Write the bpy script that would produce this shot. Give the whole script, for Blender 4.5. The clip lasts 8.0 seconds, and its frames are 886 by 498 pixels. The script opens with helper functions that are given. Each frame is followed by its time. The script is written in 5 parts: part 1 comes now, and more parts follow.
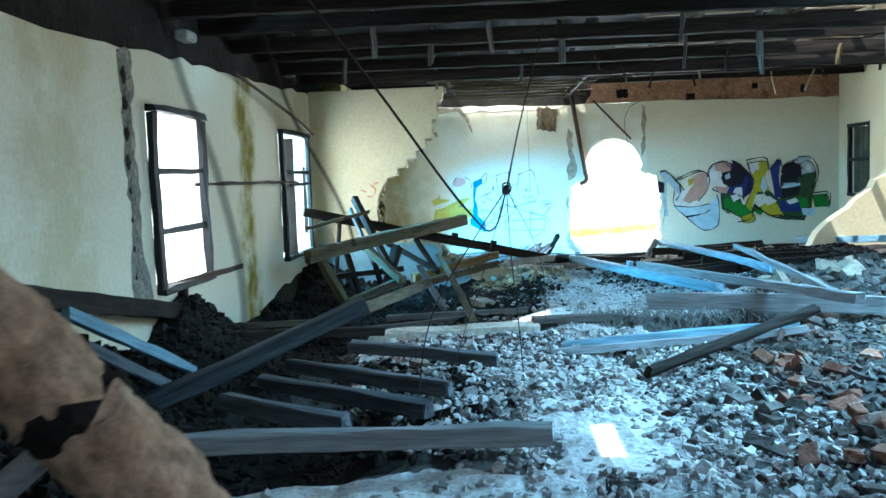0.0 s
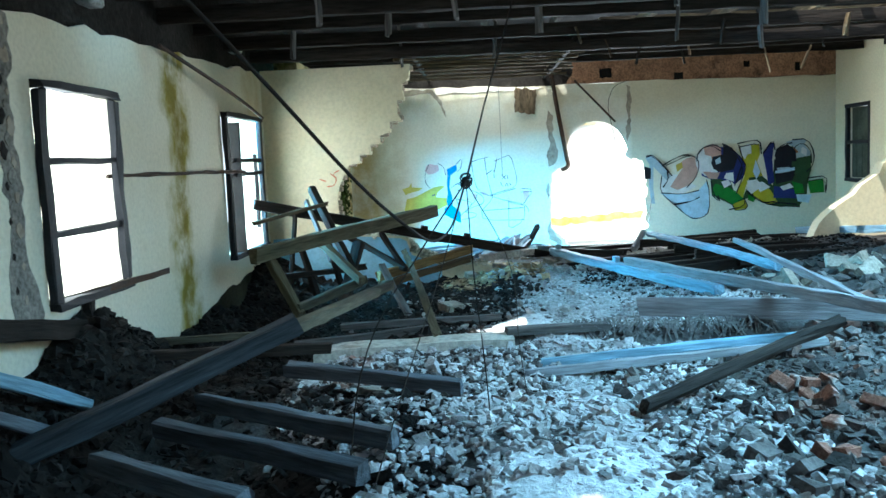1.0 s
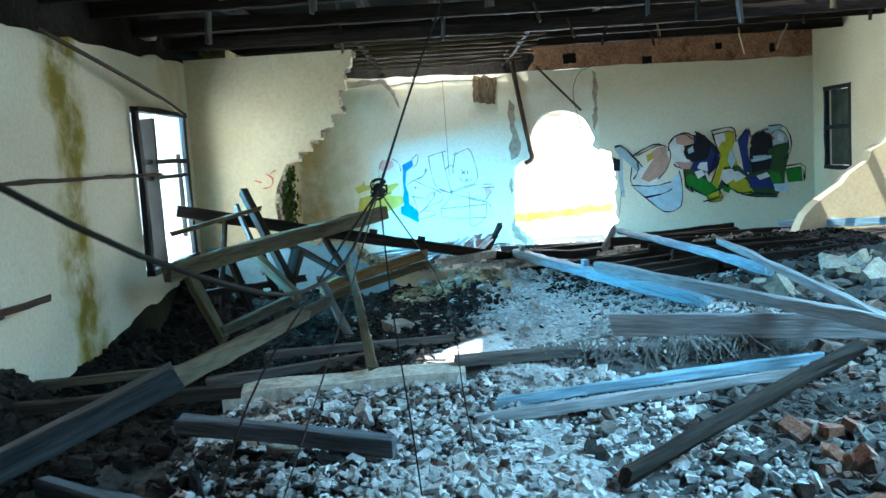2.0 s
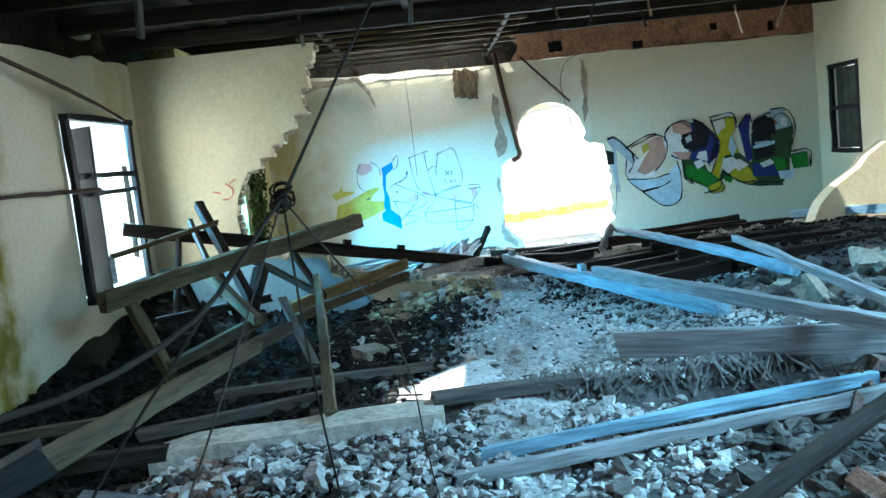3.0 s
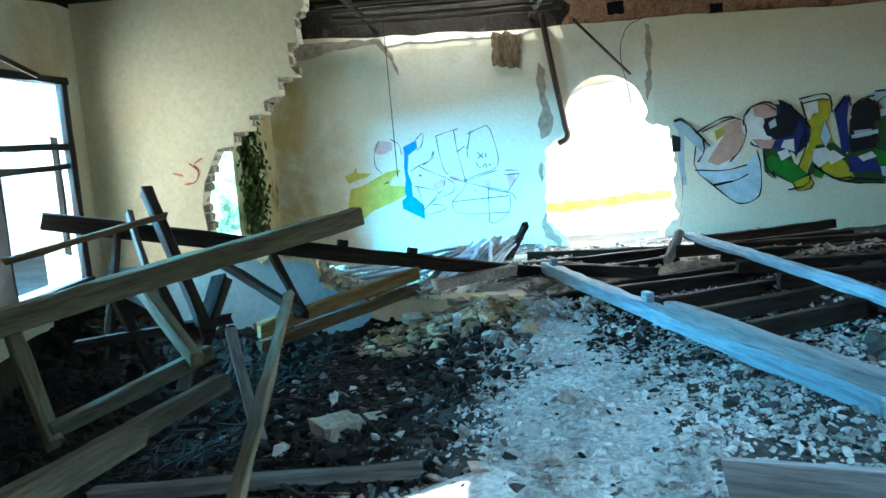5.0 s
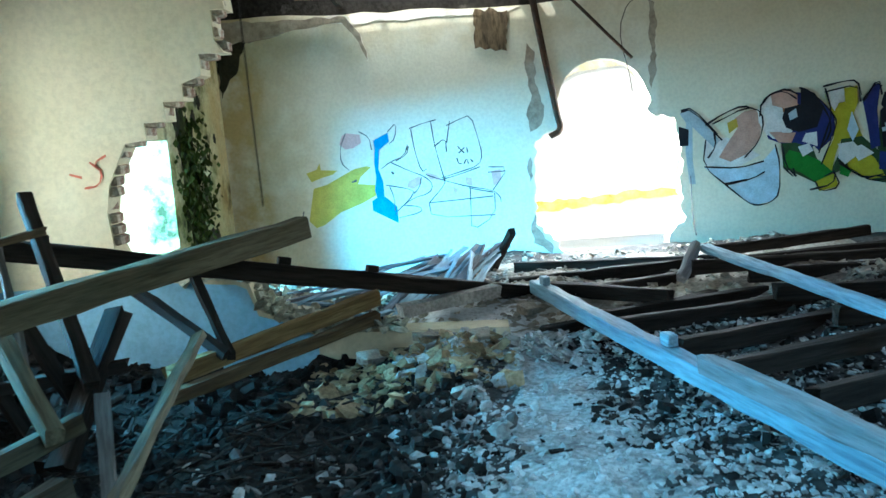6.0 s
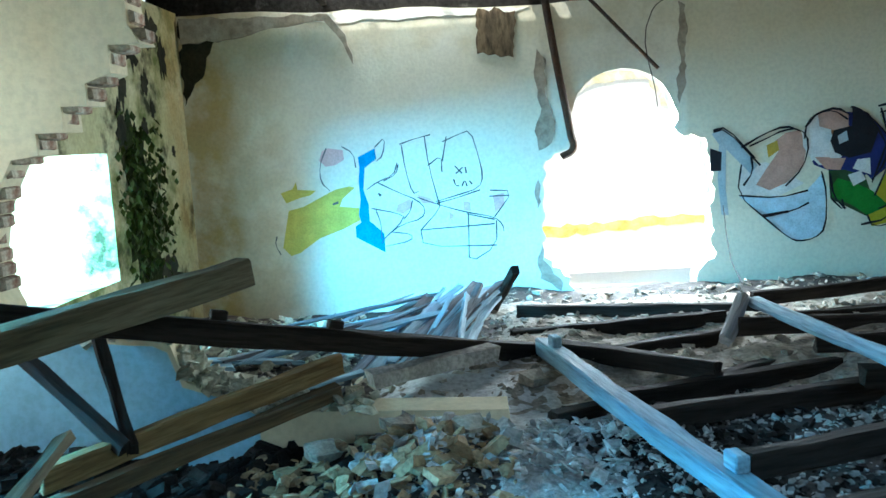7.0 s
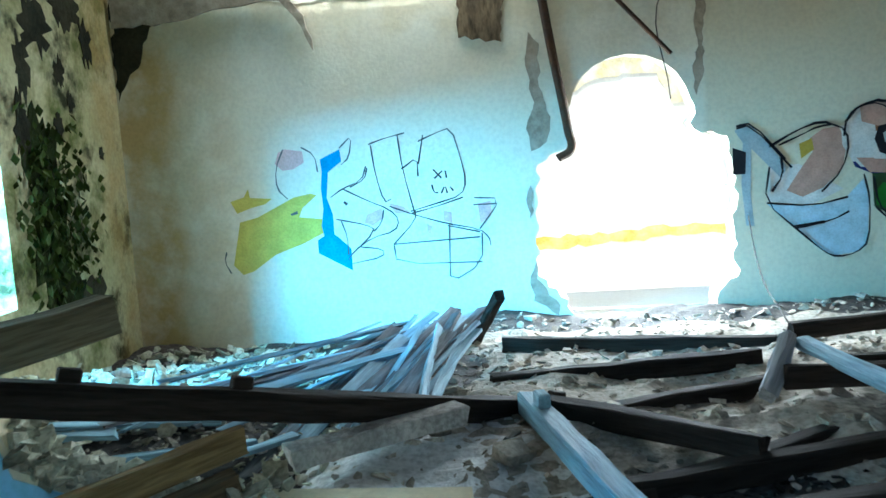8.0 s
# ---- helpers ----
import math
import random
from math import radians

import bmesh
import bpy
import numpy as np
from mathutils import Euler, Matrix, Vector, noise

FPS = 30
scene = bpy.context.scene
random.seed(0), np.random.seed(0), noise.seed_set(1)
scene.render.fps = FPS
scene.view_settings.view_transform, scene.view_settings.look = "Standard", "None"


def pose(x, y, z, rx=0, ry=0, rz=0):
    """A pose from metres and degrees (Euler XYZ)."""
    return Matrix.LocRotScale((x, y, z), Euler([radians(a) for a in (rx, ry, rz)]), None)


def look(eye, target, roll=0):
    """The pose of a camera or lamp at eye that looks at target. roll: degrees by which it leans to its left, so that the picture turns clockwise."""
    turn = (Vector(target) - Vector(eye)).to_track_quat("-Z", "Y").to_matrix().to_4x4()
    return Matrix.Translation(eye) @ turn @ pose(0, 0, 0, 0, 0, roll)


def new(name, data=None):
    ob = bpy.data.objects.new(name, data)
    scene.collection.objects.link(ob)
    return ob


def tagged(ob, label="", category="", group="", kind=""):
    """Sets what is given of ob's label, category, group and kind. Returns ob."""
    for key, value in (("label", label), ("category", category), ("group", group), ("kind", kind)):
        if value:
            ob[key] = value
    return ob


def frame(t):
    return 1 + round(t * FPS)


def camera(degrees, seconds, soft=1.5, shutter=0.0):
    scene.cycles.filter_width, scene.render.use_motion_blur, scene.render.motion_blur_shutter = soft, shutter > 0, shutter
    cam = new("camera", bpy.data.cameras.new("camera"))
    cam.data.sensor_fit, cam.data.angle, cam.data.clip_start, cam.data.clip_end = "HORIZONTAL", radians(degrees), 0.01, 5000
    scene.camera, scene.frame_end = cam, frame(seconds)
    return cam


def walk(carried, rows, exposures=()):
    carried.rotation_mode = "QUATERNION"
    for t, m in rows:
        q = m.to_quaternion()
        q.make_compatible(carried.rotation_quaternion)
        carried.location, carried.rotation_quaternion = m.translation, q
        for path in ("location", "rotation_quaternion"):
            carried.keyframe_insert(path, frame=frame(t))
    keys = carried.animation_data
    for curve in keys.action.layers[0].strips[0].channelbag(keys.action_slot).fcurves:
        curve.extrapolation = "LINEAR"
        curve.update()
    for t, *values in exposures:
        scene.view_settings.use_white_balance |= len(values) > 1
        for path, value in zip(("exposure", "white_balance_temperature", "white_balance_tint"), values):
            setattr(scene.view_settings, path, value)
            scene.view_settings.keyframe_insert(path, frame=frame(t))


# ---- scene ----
cam = camera(55.1, 8.0, shutter=0.25)
PATH = [
    (0, (0.273, 0.008, 1.5), (0.149, 1.997, 1.327), -2.2),
    (0.5, (0.377, 0.657, 1.521), (0.282, 2.647, 1.348), -3.0),
    (1, (0.416, 1.245, 1.51), (0.331, 3.232, 1.302), -2.6),
    (1.5, (0.515, 1.866, 1.527), (0.475, 3.852, 1.298), -2.4),
    (3, (0.791, 3.514, 1.465), (0.786, 5.502, 1.242), -6.3),
    (3.5, (0.845, 3.982, 1.41), (0.83, 5.966, 1.165), -6.0),
    (4, (0.949, 4.536, 1.476), (0.888, 6.519, 1.222), -5.1),
    (4.5, (0.981, 5.108, 1.496), (0.866, 7.088, 1.238), -4.5),
    (6, (1.11, 7.381, 1.475), (1.027, 9.358, 1.183), -4.4),
    (6.5, (1.188, 8.107, 1.562), (1.09, 10.085, 1.281), -4.4),
    (7, (1.193, 8.89, 1.5), (1.102, 10.87, 1.238), -3.2),
    (7.5, (1.338, 9.571, 1.43), (1.262, 11.552, 1.17), -3.6),
    (8, (1.418, 10.325, 1.413), (1.315, 12.307, 1.165), -3.4),
]
walk(cam, [(t, look(eye, target, roll)) for t, eye, target, roll in PATH], [(0, 1.25, 5800, 4), (1, 1.06, 5900, 5), (4.5, 0.95, 6100, 6), (8, 0.86, 5800, 3)])

# ---- world, sun, large lights ----
world = bpy.data.worlds.new("sky")
scene.world = world
world.use_nodes = True
wn = world.node_tree.nodes
sky = wn.new("ShaderNodeTexSky")
sky.sky_type, sky.sun_disc = "NISHITA", False
sky.sun_elevation, sky.sun_rotation = radians(64), radians(240)
world.node_tree.links.new(sky.outputs[0], wn["Background"].inputs[0])
wn["Background"].inputs[1].default_value = 0.15

sun = new("sun", bpy.data.lights.new("sun", "SUN"))
sun.data.energy, sun.data.angle, sun.data.color = 5.0, radians(0.5), (1.0, 0.95, 0.86)
SUN_WAY = Vector((0.35, 0.2, -0.82))
sun.matrix_world = Matrix.Translation((0, 0, 12)) @ SUN_WAY.to_track_quat("-Z", "Y").to_matrix().to_4x4()


def opening_light(name, eye, target, w, h, energy, color):
    """An area lamp for the daylight of an opening; the roof openings are added ones."""
    lamp = new(name, bpy.data.lights.new(name, "AREA"))
    lamp.data.shape, lamp.data.size, lamp.data.size_y = "RECTANGLE", w, h
    lamp.data.energy, lamp.data.color = energy, color
    lamp.matrix_world = look(eye, target)
    return lamp


opening_light("daylight_window", (-3.15, 8.6, 1.38), (0, 8.6, 1.38), 4.4, 2.4, 150, (0.92, 0.97, 1.0))
opening_light("daylight_window", (-3.15, 12.5, 1.31), (0, 12.7, 0.9), 2.8, 2.4, 102, (0.96, 0.98, 1.0))
# Cyan lamp added outside the back window for the far wall's glow.
opening_light("daylight_window", (-4.9, 13.35, 2.0), (0.6, 18.69, -0.35), 2.1, 2.0, 3100, (0.1, 0.6, 1.0))
opening_light("daylight_window", (-2.62, 16.0, 0.95), (0, 16.4, 0.7), 3.6, 2.0, 150, (0.7, 0.9, 1.0))
opening_light("daylight_archway", (2.87, 18.98, 0.8), (2.4, 13, -0.2), 1.5, 2.0, 260, (0.9, 0.96, 1.0))
# Lamps of two unseen roof openings, added for the far wall and rubble.
opening_light("added_roof_gap_lamp", (0.5, 18.5, 3.72), (0.5, 18.5, 0.0), 2.6, 0.16, 45, (1.0, 0.98, 0.9))
roof_light = opening_light("added_roof_lamp", (5.8, 6.1, 3.74), (4.4, 6.11, 0.0), 3.2, 10.6, 1330, (0.35, 0.73, 1.0))
roof_light.data.spread = radians(122)


# ---- materials ----
def mat(name, c1, c2, scale=3.0, rough=0.9, bump=0.35, fine=40.0, speck=0.35, stretch=(1, 1, 1), metal=0.0, island=0.0,
        vary=0.0, stains=(), spec=0.1, streaks=(), coat=None):
    """c1, c2: colours mixed by a coarse noise; speck: depth of the fine grain; stains: (colour, scale, threshold, amount); coat: (axis, edge, colour, amount) of another paint past an edge."""
    m = bpy.data.materials.new(name)
    m.use_nodes = True
    nt, n = m.node_tree, m.node_tree.nodes
    b = n["Principled BSDF"]
    b.inputs["Roughness"].default_value, b.inputs["Metallic"].default_value = rough, metal
    b.inputs["Specular IOR Level"].default_value = spec
    co = n.new("ShaderNodeTexCoord")
    mp = n.new("ShaderNodeMapping")
    mp.inputs["Scale"].default_value = stretch
    nt.links.new(co.outputs["Object"], mp.inputs[0])

    def noise_node(sc, detail=6.0, ro=0.6):
        k = n.new("ShaderNodeTexNoise")
        k.inputs["Scale"].default_value, k.inputs["Detail"].default_value, k.inputs["Roughness"].default_value = sc, detail, ro
        nt.links.new(mp.outputs[0], k.inputs["Vector"])
        return k.outputs["Fac"]

    def ramp(fac, lo, hi):
        r = n.new("ShaderNodeMapRange")
        r.inputs["From Min"].default_value, r.inputs["From Max"].default_value = lo, hi
        nt.links.new(fac, r.inputs["Value"])
        return r.outputs[0]

    def mix(fac, a, c, kind="MIX"):
        k = n.new("ShaderNodeMix")
        k.data_type, k.blend_type = "RGBA", kind
        for sock, v in ((k.inputs["Factor"], fac), (k.inputs["A"], a), (k.inputs["B"], c)):
            if isinstance(v, (int, float)):
                sock.default_value = v
            elif isinstance(v, tuple):
                sock.default_value = (*v, 1)
            else:
                nt.links.new(v, sock)
        return k.outputs["Result"]

    col = mix(ramp(noise_node(scale), 0.35, 0.65), c1, c2)
    for sc_col, sc, th, amount in stains:
        f = n.new("ShaderNodeMath")
        f.operation = "MULTIPLY"
        nt.links.new(ramp(noise_node(sc, 8.0, 0.65), th, th + 0.12), f.inputs[0])
        f.inputs[1].default_value = amount
        col = mix(f.outputs[0], col, sc_col)
    for axis, centre, half, sc_col, amount in streaks:
        sep = n.new("ShaderNodeSeparateXYZ")
        nt.links.new(co.outputs["Object"], sep.inputs[0])
        prev = sep.outputs["XYZ".index(axis)]
        warp = ramp(noise_node(1.6, 5.0), 0.0, 1.0)
        for op, other in (("SUBTRACT", centre + 0.25), ("ADD", warp), ("ADD", -0.25), ("ABSOLUTE", None), ("DIVIDE", half), ("SUBTRACT", 1.0), ("MULTIPLY", -1.6), ("MULTIPLY", ramp(noise_node(2.6, 8.0), 0.3, 0.55)), ("MULTIPLY", amount)):
            f = n.new("ShaderNodeMath")
            f.operation, f.use_clamp = op, op == "MULTIPLY"
            nt.links.new(prev, f.inputs[0])
            if isinstance(other, float):
                f.inputs[1].default_value = other
            elif other is not None:
                nt.links.new(other, f.inputs[1])
            prev = f.outputs[0]
        col = mix(prev, col, sc_col)
    if coat:
        axis, edge_at, coat_col, amount = coat
        sep = n.new("ShaderNodeSeparateXYZ")
        nt.links.new(co.outputs["Object"], sep.inputs[0])
        f = n.new("ShaderNodeMath")
        f.operation = "MULTIPLY"
        nt.links.new(ramp(sep.outputs["XYZ".index(axis)], edge_at, edge_at + 0.06), f.inputs[0])
        f.inputs[1].default_value = amount
        col = mix(f.outputs[0], col, coat_col)
    if island or vary:
        src = n.new("ShaderNodeNewGeometry").outputs["Random Per Island"] if island else n.new("ShaderNodeObjectInfo").outputs["Random"]
        hsv = n.new("ShaderNodeHueSaturation")
        r = n.new("ShaderNodeMapRange")
        r.inputs["To Min"].default_value, r.inputs["To Max"].default_value = 1 - (island or vary), 1 + (island or vary) * 0.6
        nt.links.new(src, r.inputs["Value"])
        nt.links.new(r.outputs[0], hsv.inputs["Value"])
        nt.links.new(col, hsv.inputs["Color"])
        col = hsv.outputs[0]
    fine_fac = noise_node(fine, 4.0)
    dark = tuple(x * (1 - speck) for x in (1, 1, 1))
    col = mix(1.0, col, mix(ramp(fine_fac, 0.35, 0.6), dark, (1.0, 1.0, 1.0)), "MULTIPLY")
    nt.links.new(col, b.inputs["Base Color"])
    bp = n.new("ShaderNodeBump")
    bp.inputs["Strength"].default_value, bp.inputs["Distance"].default_value = bump, 0.02
    nt.links.new(fine_fac, bp.inputs["Height"])
    nt.links.new(bp.outputs[0], b.inputs["Normal"])
    return m


def plain(name, color, rough=0.7, metal=0.0):
    return mat(name, color, tuple(c * 0.8 for c in color), 6, rough, 0.15, 50, 0.15, metal=metal)


PLASTER = mat("cream plaster", (0.72, 0.65, 0.47), (0.64, 0.56, 0.37), 0.7, 0.92, 0.2, 25, 0.12,
              stains=(((0.52, 0.42, 0.2), 0.5, 0.6, 0.55), ((0.3, 0.26, 0.18), 2.2, 0.68, 0.5)))
PLASTER_LEFT = mat("streaked cream plaster", (0.75, 0.71, 0.58), (0.69, 0.64, 0.49), 0.7, 0.92, 0.2, 25, 0.12,
                   stains=(((0.52, 0.42, 0.2), 0.5, 0.6, 0.55), ((0.3, 0.26, 0.18), 2.2, 0.68, 0.5)),
                   streaks=(("Y", 9.95, 0.42, (0.3, 0.25, 0.05), 1.0), ("Y", 9.95, 0.2, (0.2, 0.16, 0.03), 0.8), ("Y", 13.0, 0.5, (0.5, 0.4, 0.2), 0.5), ("Y", 5.6, 0.6, (0.5, 0.42, 0.24), 0.6)))
PLASTER_FAR = mat("pale plaster", (0.77, 0.75, 0.65), (0.72, 0.69, 0.56), 0.8, 0.92, 0.2, 25, 0.1,
                  stains=(((0.55, 0.48, 0.28), 0.45, 0.62, 0.5), ((0.32, 0.3, 0.25), 2.5, 0.7, 0.4)),
                  streaks=(("X", -1.55, 0.75, (0.58, 0.5, 0.34), 0.7), ("X", -1.95, 0.42, (0.52, 0.39, 0.18), 0.9), ("Z", 2.75, 0.35, (0.6, 0.52, 0.34), 0.5)), coat=("X", 3.55, (0.66, 0.6, 0.44), 0.7))
PLASTER_MOSS = mat("mossy plaster", (0.54, 0.48, 0.3), (0.4, 0.36, 0.18), 1.2, 0.95, 0.3, 25, 0.2,
                   stains=(((0.1, 0.12, 0.03), 1.1, 0.5, 0.9), ((0.02, 0.025, 0.012), 1.9, 0.52, 0.95)), streaks=(("Y", 18.45, 0.35, (0.42, 0.3, 0.12), 0.6),))
WHITEWASH = mat("whitewashed wall", (0.82, 0.8, 0.74), (0.78, 0.75, 0.66), 0.9, 0.9, 0.2, 25, 0.08)
BRICK = mat("brick red", (0.34, 0.16, 0.11), (0.24, 0.12, 0.09), 6, 0.95, 0.5, 45, 0.4, vary=0.35, stains=(((0.5, 0.47, 0.43), 7, 0.5, 0.75),))
BRICKWORK = mat("rough brickwork", (0.5, 0.27, 0.16), (0.33, 0.18, 0.11), 3, 0.95, 0.6, 30, 0.5,
                stains=(((0.04, 0.03, 0.025), 1.6, 0.55, 0.8),))
WOOD = mat("weathered grey timber", (0.2, 0.195, 0.185), (0.11, 0.105, 0.1), 5, 0.85, 0.5, 30, 0.45, stretch=(0.12, 1.6, 1.6), vary=0.35)
WOOD_PALE = mat("pale grey timber", (0.36, 0.38, 0.4), (0.23, 0.24, 0.25), 5, 0.8, 0.5, 30, 0.35, stretch=(0.12, 1.6, 1.6), vary=0.2)
WOOD_BROWN = mat("brown timber", (0.17, 0.125, 0.07), (0.09, 0.065, 0.04), 5, 0.85, 0.5, 30, 0.45, stretch=(0.12, 1.6, 1.6), vary=0.3)
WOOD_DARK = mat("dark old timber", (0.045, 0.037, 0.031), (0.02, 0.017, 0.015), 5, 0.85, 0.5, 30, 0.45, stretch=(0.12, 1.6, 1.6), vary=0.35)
NEAR_BLACK = mat("near-black boards", (0.016, 0.014, 0.013), (0.008, 0.007, 0.007), 2, 0.9, 0.5, 25, 0.4, vary=0.4)
# Dirt colour taken down so the gaps between lumps look shaded.
DUST_GAP_SHADE = mat("rubble dust with gap shade", (0.1, 0.098, 0.096), (0.05, 0.048, 0.046), 1.1, 0.95, 0.8, 22, 0.5,
           stains=(((0.12, 0.1, 0.085), 0.7, 0.55, 0.75), ((0.3, 0.16, 0.11), 1.7, 0.63, 0.5)))
CHUNK = mat("plaster chunks", (0.62, 0.63, 0.62), (0.42, 0.42, 0.41), 2.5, 0.95, 0.5, 40, 0.35, island=0.4,
            stains=(((0.36, 0.19, 0.13), 0.9, 0.6, 0.7), ((0.13, 0.11, 0.1), 0.6, 0.58, 0.7)))
IRON = mat("rusted iron", (0.05, 0.04, 0.035), (0.09, 0.05, 0.03), 6, 0.7, 0.3, 50, 0.3, metal=0.4)
PAINTED_FRAME = plain("dark painted frame", (0.03, 0.032, 0.035), 0.6)
CABLE = plain("black cable", (0.028, 0.024, 0.02), 0.8)
LEAF = mat("ivy leaves", (0.035, 0.06, 0.012), (0.06, 0.085, 0.02), 5, 0.6, 0.1, 30, 0.2, island=0.5)

CHUNK_WARM = mat("dusty beige chunks", (0.52, 0.48, 0.41), (0.32, 0.29, 0.24), 2.5, 0.95, 0.5, 40, 0.4, island=0.5, stains=(((0.12, 0.1, 0.085), 0.9, 0.55, 0.7),))
# Dark rubble made near black, the shade around it put into the colour.
CHUNK_DARK = mat("near-black chunks with shade in their colour", (0.034, 0.032, 0.029), (0.014, 0.013, 0.012), 2.5, 0.95, 0.5, 40, 0.4, island=0.6)
DUST_PALE = mat("pale plaster dust", (0.58, 0.58, 0.57), (0.36, 0.36, 0.35), 2.0, 0.95, 1.0, 28, 0.5, stains=(((0.16, 0.15, 0.14), 2.5, 0.55, 0.7), ((0.12, 0.115, 0.11), 5, 0.6, 0.45)))
CHUNK_GREY = mat("grey lumps", (0.18, 0.17, 0.16), (0.06, 0.057, 0.054), 2.5, 0.95, 0.5, 40, 0.4, island=0.6, stains=(((0.34, 0.17, 0.12), 0.9, 0.55, 0.8),))
SILL = mat("dirty plaster", (0.7, 0.67, 0.58), (0.54, 0.51, 0.43), 2.2, 0.95, 0.5, 22, 0.35, stains=(((0.22, 0.2, 0.17), 3.5, 0.52, 0.7), ((0.3, 0.17, 0.12), 5, 0.62, 0.6)))
CHUNK_TAN = mat("tan plaster fragments", (0.52, 0.38, 0.23), (0.3, 0.21, 0.12), 3, 0.95, 0.5, 35, 0.4, island=0.5)
STONE_PALE = mat("pale lumps", (0.56, 0.55, 0.52), (0.36, 0.35, 0.33), 4, 0.95, 0.6, 30, 0.4, island=0.4)
STONE = mat("pale masonry lumps", (0.46, 0.42, 0.35), (0.33, 0.29, 0.23), 5, 0.95, 0.6, 30, 0.4, vary=0.35)
DARK_MASONRY = mat("near-black masonry", (0.03, 0.027, 0.024), (0.014, 0.012, 0.011), 1.5, 0.95, 0.7, 20, 0.5, stains=(((0.14, 0.13, 0.12), 1.8, 0.6, 0.7),))
# Weathered timber with the blue of the skylight put into its colour.
WOOD_BLUE_LIT = mat("weathered timber with blue skylight in it", (0.29, 0.47, 0.58), (0.18, 0.3, 0.38), 5, 0.75, 0.5, 30, 0.35, stretch=(0.12, 1.6, 1.6), vary=0.15)
WOOD_OLIVE = mat("dull olive timber", (0.19, 0.17, 0.11), (0.085, 0.075, 0.045), 5, 0.85, 0.5, 30, 0.4, stretch=(0.12, 1.6, 1.6), vary=0.25)
WOOD_OLIVE_DARK = mat("dark olive timber", (0.13, 0.12, 0.08), (0.06, 0.055, 0.038), 5, 0.85, 0.5, 30, 0.4, stretch=(0.12, 1.6, 1.6), vary=0.25)
# Two copies of the grey timber with the pit's bluish shade in their colour.
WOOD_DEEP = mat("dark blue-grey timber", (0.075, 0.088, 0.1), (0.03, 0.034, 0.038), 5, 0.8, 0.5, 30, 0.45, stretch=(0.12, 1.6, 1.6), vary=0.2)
WOOD_SHADE = mat("grey timber in bluish shade", (0.17, 0.2, 0.23), (0.07, 0.08, 0.09), 5, 0.8, 0.5, 30, 0.45, stretch=(0.12, 1.6, 1.6), vary=0.3)
WOOD_TAN = mat("light brown boards", (0.55, 0.43, 0.3), (0.36, 0.26, 0.17), 4, 0.85, 0.4, 30, 0.4, stretch=(0.15, 1.6, 1.6), vary=0.5)
WOOD_GOLD = mat("golden brown timber", (0.3, 0.21, 0.1), (0.17, 0.11, 0.05), 5, 0.85, 0.5, 30, 0.45, stretch=(0.12, 1.6, 1.6), vary=0.2)
DUST_WHITE = mat("white plaster dust", (0.78, 0.79, 0.79), (0.6, 0.61, 0.61), 2.0, 0.95, 0.9, 28, 0.35)
DUST_WARM = mat("warm grey dust", (0.46, 0.42, 0.36), (0.27, 0.245, 0.21), 2.2, 0.95, 0.9, 24, 0.45, stains=(((0.12, 0.11, 0.1), 2.2, 0.58, 0.7),))
SHARD = mat("greenish plaster shards", (0.66, 0.66, 0.54), (0.42, 0.41, 0.3), 3, 0.95, 0.4, 35, 0.4, island=0.5)
LOG = mat("rough pale log", (0.62, 0.43, 0.3), (0.4, 0.26, 0.17), 7, 0.9, 0.8, 26, 0.5, stains=(((0.2, 0.14, 0.08), 9, 0.6, 0.7), ((0.75, 0.62, 0.47), 13, 0.62, 0.7), ((0.2, 0.18, 0.09), 5, 0.64, 0.5)))
OCHRE_STAIN = mat("ochre damp", (0.6, 0.43, 0.1), (0.74, 0.62, 0.3), 3.5, 0.9, 0.2, 30, 0.2)
OCHRE_FAINT = mat("faint ochre damp", (0.72, 0.6, 0.3), (0.82, 0.79, 0.68), 3.5, 0.9, 0.2, 30, 0.2)
SHUTTER = mat("weathered shutter", (0.1, 0.12, 0.09), (0.06, 0.07, 0.055), 3, 0.8, 0.3, 30, 0.3, vary=0.2)
WIRE_PALE = plain("dusty wire", (0.07, 0.06, 0.05), 0.9)
DADO = mat("faded blue paint", (0.32, 0.58, 0.74), (0.24, 0.47, 0.62), 1.2, 0.8, 0.2, 25, 0.15, stains=(((0.2, 0.19, 0.16), 1.4, 0.64, 0.6),))
# Black of the mould blots, and of the shade painted at the wall's foot.
MOULD_AND_SHADE = mat("black mould and painted shade", (0.018, 0.018, 0.013), (0.05, 0.047, 0.03), 1.5, 0.95, 0.4, 25, 0.3)
# Dark soil; the shade of the pit is put into its near-black colour.
SHADE_SOIL = mat("near-black debris with shade in its colour", (0.024, 0.021, 0.018), (0.012, 0.011, 0.01), 1.5, 0.95, 0.9, 20, 0.5)
MOSS = mat("dark moss", (0.03, 0.042, 0.01), (0.012, 0.016, 0.006), 3, 0.95, 0.8, 25, 0.4)
LATH = mat("bare laths", (0.25, 0.18, 0.11), (0.12, 0.09, 0.06), 6, 0.9, 0.8, 25, 0.6, stretch=(1, 1, 0.3))
BARE_DARK = mat("bare dark masonry", (0.3, 0.25, 0.19), (0.46, 0.4, 0.32), 3, 0.95, 0.5, 14, 0.3)
BARE_GREY = mat("bare grey masonry", (0.2, 0.19, 0.17), (0.32, 0.3, 0.26), 3, 0.95, 0.7, 25, 0.5)
YELLOW, CYAN, PINK = plain("yellow paint", (0.62, 0.55, 0.12)), plain("blue paint", (0.03, 0.3, 0.6)), plain("pink paint", (0.75, 0.48, 0.45))
